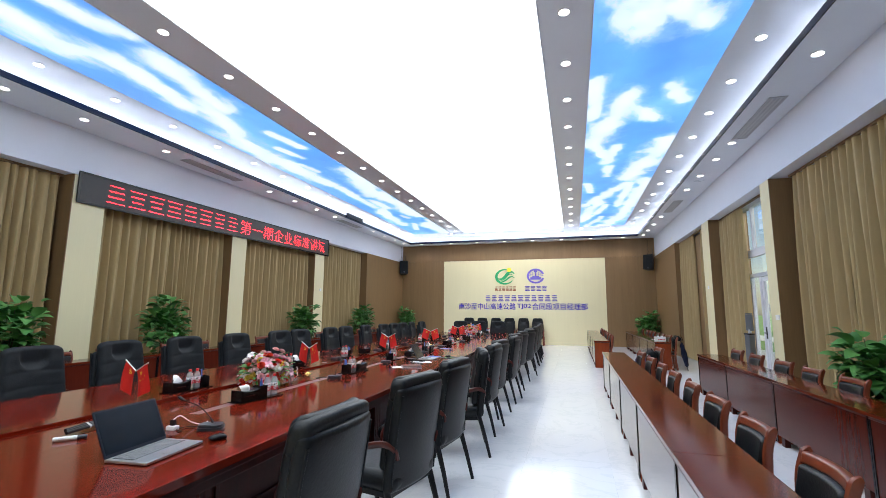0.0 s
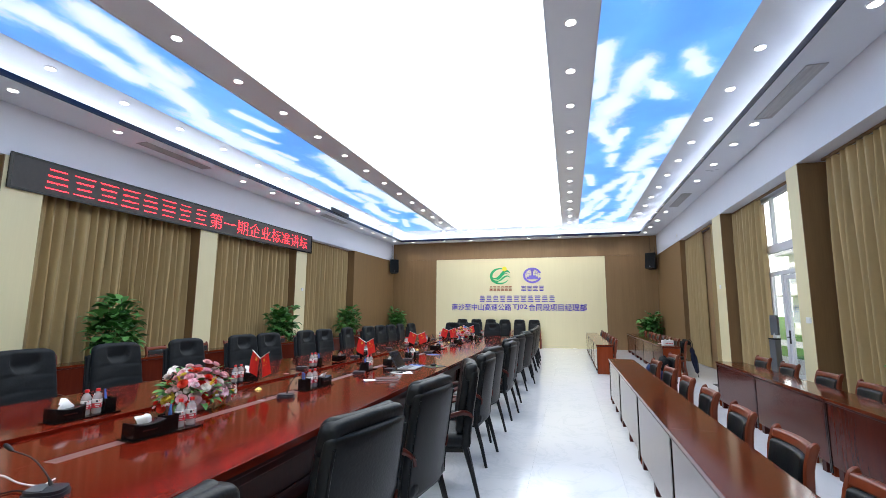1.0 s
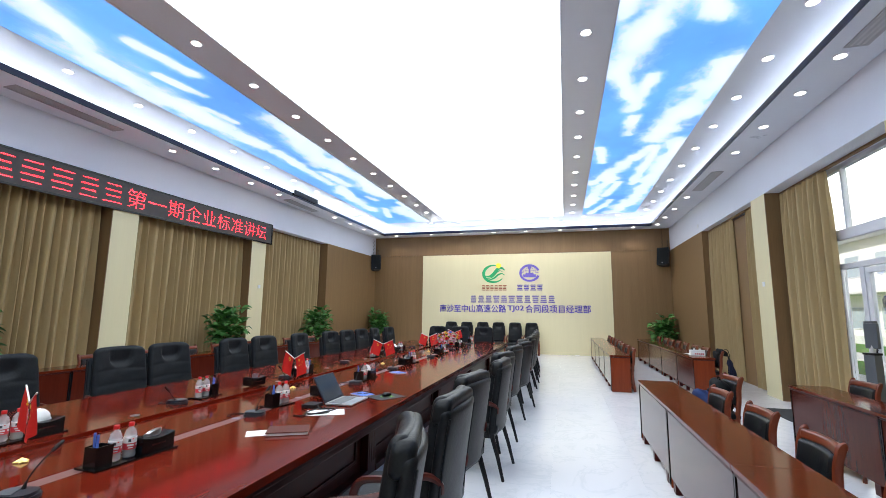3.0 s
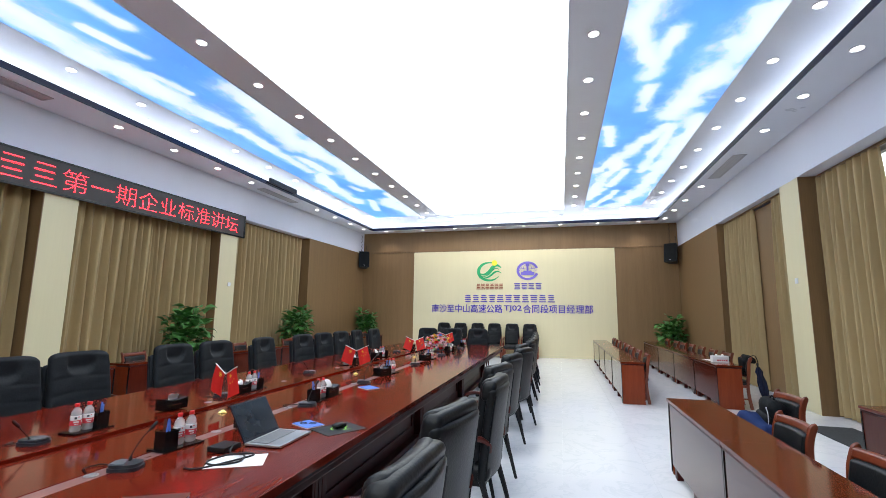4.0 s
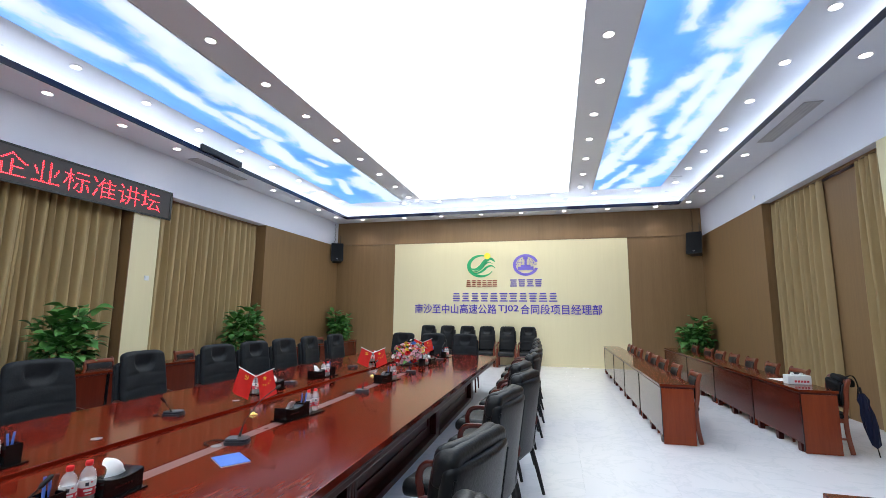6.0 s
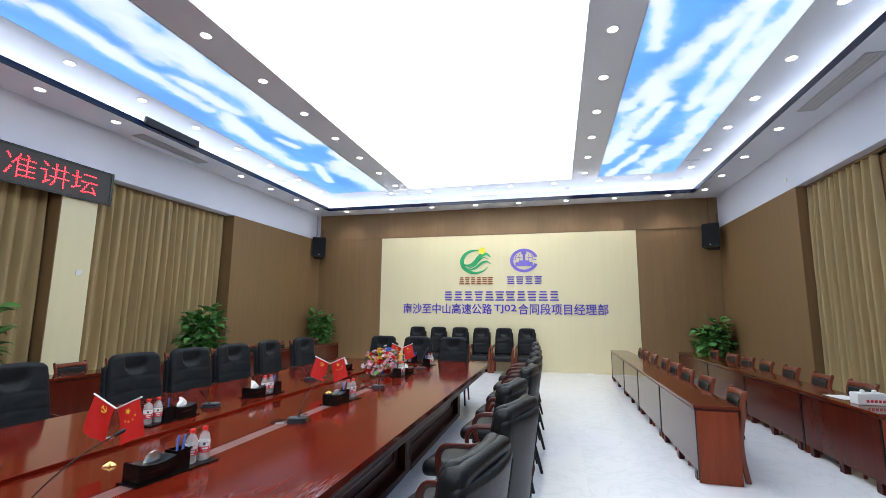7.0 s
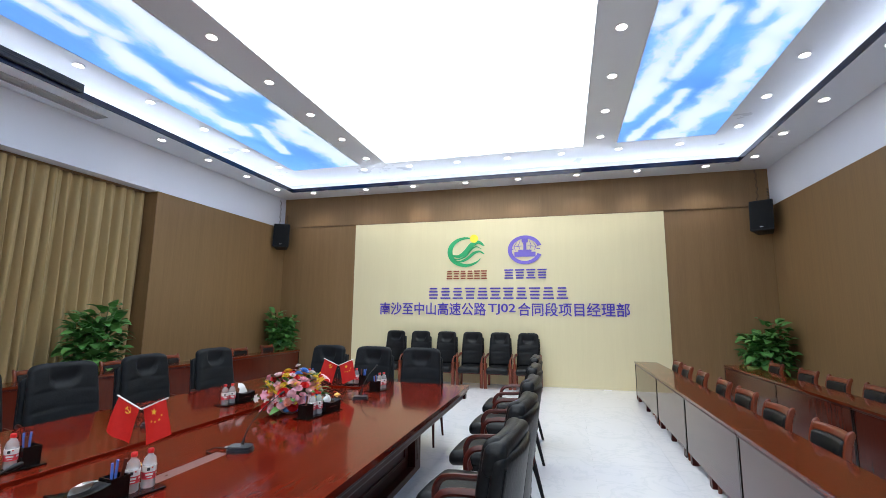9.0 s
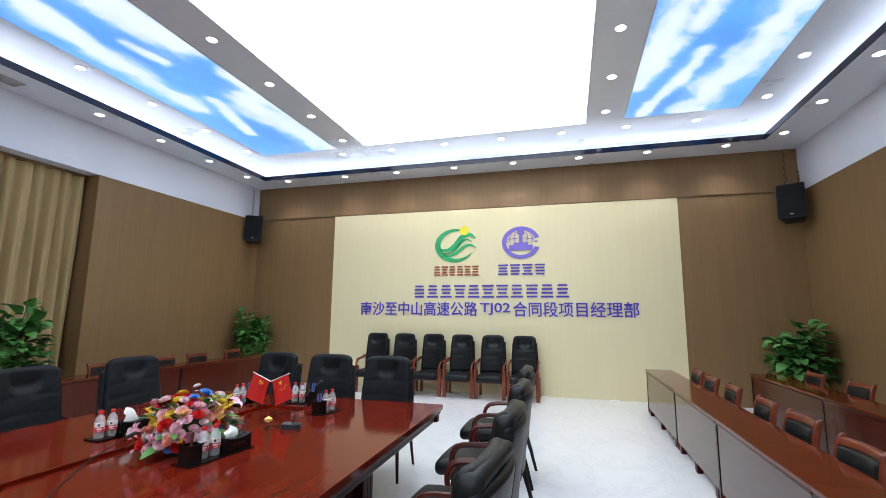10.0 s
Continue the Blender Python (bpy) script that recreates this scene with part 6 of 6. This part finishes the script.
for ring_r0, ring_r1, a0, a1 in ((0.3, 0.39, 0.32, 5.95),):
    rows = []
    for i in range(n + 1):
        a = a0 + (a1 - a0) * i / n
        rows.append([(r * math.cos(a), r * 0.86 * math.sin(a)) for r in (ring_r0, ring_r1)])
    v = [[[bm.verts.new((p[0], p[1], z)) for p in row] for row in rows] for z in (-0.006, 0.006)]
    for i in range(n):
        for k in range(2):
            bm.faces.new((v[k][i][0], v[k][i + 1][0], v[k][i + 1][1], v[k][i][1]))
        for s in range(2):
            bm.faces.new((v[0][i][s], v[0][i + 1][s], v[1][i + 1][s], v[1][i][s]))
box(bm, -0.035, 0.035, -0.02, 0.2, -0.006, 0.006)
box(bm, -0.07, 0.07, 0.17, 0.26, -0.006, 0.006, r=0.02)
box(bm, -0.24, 0.24, -0.16, -0.05, -0.007, 0.007)
box(bm, -0.15, 0.15, -0.05, 0.0, -0.006, 0.006)
for s in (-1, 1):
    wave(bm, [(s * 0.1, -0.02), (s * 0.14, 0.1), (s * 0.1, 0.22)], 0.014)
    wave(bm, [(s * 0.21, -0.02), (s * 0.24, 0.08), (s * 0.18, 0.18)], 0.014)
    wave(bm, [(s * 0.05, 0.09), (s * 0.15, 0.085), (s * 0.27, 0.07)], 0.014)
    box(bm, s * 0.3 - 0.04, s * 0.3 + 0.04, -0.02 + 0.03, 0.03, -0.005, 0.005)
o = part("ring", bm, M_VIOLET, em2, "violet ring with plain inner shapes")
o.matrix_basis = on_north(-1.61, 3.03)
bar_signs("bar", 4, 1.0, 0.215, M_PURPLE, on_north(-1.61, 2.475), em2, "violet bar", t=0.14)

# dot-matrix sign
LX = XL + 0.13
led = tagged(empty("led_sign", WEST @ pose(LX - 0.1, 9.515, 3.567)), "long black dot-matrix sign with glowing red characters", "led sign")
bm = boxm(-0.028, 0.0, -4.05, 4.05, -0.275, 0.275, r=0.006)
part("case", bm, M_BLACK, led)
bm = B()
for a in ((-4.05, 4.05, 0.25, 0.282), (-4.05, 4.05, -0.282, -0.25), (-4.055, -4.01, -0.25, 0.25), (4.01, 4.055, -0.25, 0.25)):
    box(bm, -0.02, 0.012, *a)
part("bezel", bm, M_GLOSSBLACK, led, "black metal bezel", smooth=False)
part("board", boxm(0.0005, 0.004, -4.01, 4.01, -0.25, 0.25), M_SIGN, led, "dark dot board", smooth=False)
text_mesh("lettering", "第一期企业标准讲坛", 3.95, 0.36, M_LED, pose(0.007, 1.815, 0.0, 90, 0, 90), led, "glowing red characters", depth=0.004, weight=-0.012)
bar_signs("bar", 8, 3.38, 0.33, M_LED, pose(0.007, -1.9, 0.0, 90, 0, 90), led, "glowing red bar", depth=0.004, t=0.068)


def switch(x, y, z, face, w=0.09):
    s = tagged(empty("wall_switch", pose(x, y, z)), "square white wall switch on a " + ("pilaster" if z < 3 else "white wall strip"), "switch", "wall switches")
    part("plate", boxm(min(0, face * 0.012), max(0, face * 0.012), -w / 2, w / 2, -0.045, 0.045, r=0.003), M_PAPER, s)
    part("rocker", boxm(min(face * 0.0125, face * 0.016), max(face * 0.0125, face * 0.016), -w / 3, w / 3, -0.028, 0.028), M_PAPER, s, smooth=False)
    return s


west(switch(XL, 13.205, 2.12, 1))
switch(XR, 12.91, 2.09, -1)
switch(XR, 8.98, 1.375, -1, 0.14)
switch(XR, 16.87, 3.98, -1)


def speaker(x, y, rot):
    s = tagged(empty("wall_speaker", pose(x, y, 3.5, 0, 0, rot)), "black wall loudspeaker tilted down in the corner", "speaker", "wall speakers")
    tilt = pose(0, 0, 0, -9, 0, 0)
    bm = B()
    out = [(-0.2, -0.16), (0.2, -0.16), (0.13, 0.16), (-0.13, 0.16)]
    prism(bm, out, -0.31, 0.31)
    bmesh.ops.bevel(bm, geom=list(bm.edges), offset=0.012, segments=2, affect="EDGES")
    c = part("cabinet", moved(bm, tilt), M_BLACK, s)
    part("grille", moved(boxm(-0.18, 0.18, -0.17, -0.161, -0.28, 0.28, r=0.004), tilt), M_BAG, c, "black cloth grille")
    part("badge", moved(boxm(-0.025, 0.025, -0.173, -0.1705, -0.25, -0.238), tilt), M_SILVER, c, "small silver badge", smooth=False)
    part("bracket", tube(B(), [(0, 0.14, 0.0), (0, 0.3, 0.02)], 0.02, 8), M_BLACK, s)
    for k, dx in enumerate((-0.08, 0.1)):
        pts = [(dx + 0.02 * math.sin(i * 1.3), 0.12 + 0.02 * math.cos(i * 1.3), 0.3 + (0.72 if k == 0 else 0.3) * i / 24) for i in range(25)]
        part("cable", tube(B(), pts, 0.006, 6), M_BLACK, s, "twisted black speaker cable")
    return s


speaker(XL + 0.27, YB - 0.34, 30)
speaker(XR - 0.27, YB - 0.34, -30)

# ---------------- things by the door and desks ----------------
k = tagged(empty("access_terminal", pose(3.02, 9.38, 0, 0, 0, -70)), "grey face-height access terminal on a square post", "access terminal")
part("foot", boxm(-0.14, 0.14, -0.14, 0.14, 0, 0.015, r=0.005), M_KIOSK, k)
part("post", boxm(-0.062, 0.062, -0.05, 0.05, 0.015, 1.06, r=0.01), M_KIOSK, k)
part("post_cap", boxm(-0.067, 0.067, -0.055, 0.055, 1.06, 1.085, r=0.004), M_BLACK, k, "black cap")
part("arm", tube(B(), [(0, 0.01, 1.08), (0, 0.03, 1.2)], 0.025, 10), M_SILVER, k)
part("head", boxm(-0.075, 0.075, 0.0, 0.04, 1.13, 1.42, r=0.012), M_KIOSK, k)
part("hood", boxm(-0.055, 0.055, -0.01, 0.05, 1.421, 1.445, r=0.006), M_KIOSK, k)
solid("door_mat", boxm(2.72, 3.3, 9.6, 11.75, 0.0, 0.012, r=0.004), M_MAT, "dark grey mat inside the glass door", "door mat")

u = tagged(empty("umbrella", pose(2.69, 12.69, 0.0, 0, -10, 8)), "folded navy umbrella leaning against a chair", "umbrella")
bm = B()
n = 16
rings = []
for r, z in ((0.008, 0.1), (0.035, 0.14), (0.05, 0.33), (0.052, 0.46), (0.036, 0.56), (0.044, 0.62), (0.02, 0.69)):
    rings.append([bm.verts.new((r * (1 + 0.28 * (i % 2)) * math.cos(2 * math.pi * i / n + z * 2), r * (1 + 0.28 * (i % 2)) * math.sin(2 * math.pi * i / n + z * 2), z)) for i in range(n)])
for a, b in zip(rings, rings[1:]):
    for i in range(n):
        bm.faces.new((a[i], a[(i + 1) % n], b[(i + 1) % n], b[i]))
part("canopy", bm, M_NAVY, u, "furled navy cloth")
part("shaft", tube(B(), [(0, 0, 0.004), (0, 0, 0.68)], 0.006, 8), M_BLACK, u)
part("handle", tube(B(), [(0, 0, 0.66), (0, 0, 0.71), (0, 0, 0.76)], 0.013, 8), M_BLACK, u)

tb = tagged(empty("tissue_pack", pose(2.16, 13.12, 0.70, 0, 0, 4)), "white tissue packs with red print on the desk", "tissue pack")
part("pack", boxm(-0.13, 0.13, -0.06, 0.06, 0, 0.11, r=0.012), M_PAPER, tb)
bm = B()
for i in range(5):
    box(bm, -0.06 + 0.034 * i, -0.036 + 0.034 * i, -0.0616, -0.0604, 0.025, 0.05)
part("print", bm, M_LABELRED, tb, "red printed bars", smooth=False)
for s in (-1, 1):
    part("tuft", rbox(B(), (s * 0.05, 0, 0.122), (0.018, 0.015, 0.016), 0.012), M_TISSUE, tb)
solid("paper_sheet", moved(boxm(-0.1, 0.1, -0.14, 0.14, 0, 0.0015), pose(2.14, 13.5, 0.70, 0, 0, 10)), M_PAPER, "white sheet of paper on the desk", "paper", smooth=False)

bg = tagged(empty("backpack", pose(1.35, 8.99, 0.435, 0, 0, 95)), "black backpack standing on a chair seat beside a blue jacket", "backpack")


def sag(p):
    return Vector((p.x * (1 - 0.25 * max(0, p.z)), p.y + 0.05 * p.z, p.z + 0.02 * math.sin(9 * p.x) + 0.015 * math.sin(13 * p.y)))


part("body", rbox(B(), (0, 0.0, 0.165), (0.145, 0.09, 0.165), 0.085, (5, 3, 5), sag), M_BAG, bg)
part("pocket", rbox(B(), (0, 0.085, 0.11), (0.11, 0.035, 0.085), 0.034, (3, 1, 2), sag), M_BAG, bg)
part("grab_loop", tube(B(), curve_pts([(-0.03, 0.02, 0.315), (-0.02, 0.02, 0.35), (0.02, 0.02, 0.35), (0.03, 0.02, 0.315)], 5), 0.008, 6), M_BAG, bg)
part("strap", tube(B(), curve_pts([(-0.06, 0.1, 0.26), (-0.1, 0.125, 0.265), (-0.125, 0.125, 0.22), (-0.12, 0.125, 0.12)], 5), 0.0035, 6), M_VENT, bg, "pale grey piping strap")


def drape(p):
    return Vector((p.x, p.y + 0.02 * math.sin(14 * p.x), p.z + 0.18 * (p.x + 0.16) + 0.018 * math.sin(19 * p.x + 8 * p.y) + 0.012 * math.sin(31 * p.y)))


tagged(to_ob("folded_jacket", moved(rbox(B(), (0, 0, 0.08), (0.17, 0.1, 0.075), 0.05, (8, 6, 2), drape), pose(1.19, 8.93, 0.42, 0, 0, 100)), M_BLUE), "crumpled blue jacket lying on a chair seat", "jacket")
db = tagged(empty("dark_bag", pose(2.53, 12.93, 0.64, 0, 0, 92)), "small black bag hung over the back of a desk chair", "bag")
part("body", rbox(B(), (0, 0.075, 0.03), (0.13, 0.035, 0.11), 0.03, (4, 2, 4), sag), M_BAG, db)
part("flap", rbox(B(), (0.01, -0.02, 0.15), (0.12, 0.075, 0.05), 0.04, (4, 3, 2), sag), M_BAG, db)
part("strap", tube(B(), curve_pts([(-0.08, 0.05, 0.17), (-0.09, -0.06, 0.21), (-0.08, -0.11, 0.1), (-0.07, -0.1, -0.04)], 5), 0.012, 6, 0.5), M_BAG, db)

# ---------------- floor tiles ----------------
TILE = 0.8
tiles_ob = tagged(empty("floor_tiles"), "polished white marble-look floor tiles with fine joints", "floor tiles", kind="structure")
bm = boxm(0.0004, TILE - 0.0004, 0.0004, TILE - 0.0004, -0.0028, 0.0, r=0.0)
tile_me = bpy.data.meshes.new("tile")
bm.to_mesh(tile_me)
bm.free()
tile_me.materials.append(M_FLOOR)
rest = B()
nx, ny = int((XR - XL + 0.8) / TILE) + 1, int((YB - YF) / TILE) + 1
made = 0
for i in range(nx):
    for j in range(ny):
        x, y = XL - 0.38 + TILE * i, YF + TILE * j
        if -1.9 < x < 2.6 and 0.6 < y and made < 300:
            o = new("tile", tile_me)
            o.parent = tiles_ob
            o.location = (x, y, 0)
            made += 1
        else:
            box(rest, x + 0.0004, x + TILE - 0.0004, y + 0.0004, y + TILE - 0.0004, -0.0028, 0.0)
o = part("tiles_under_furniture", rest, M_FLOOR, tiles_ob, smooth=False)
tagged(o, kind="stuff")
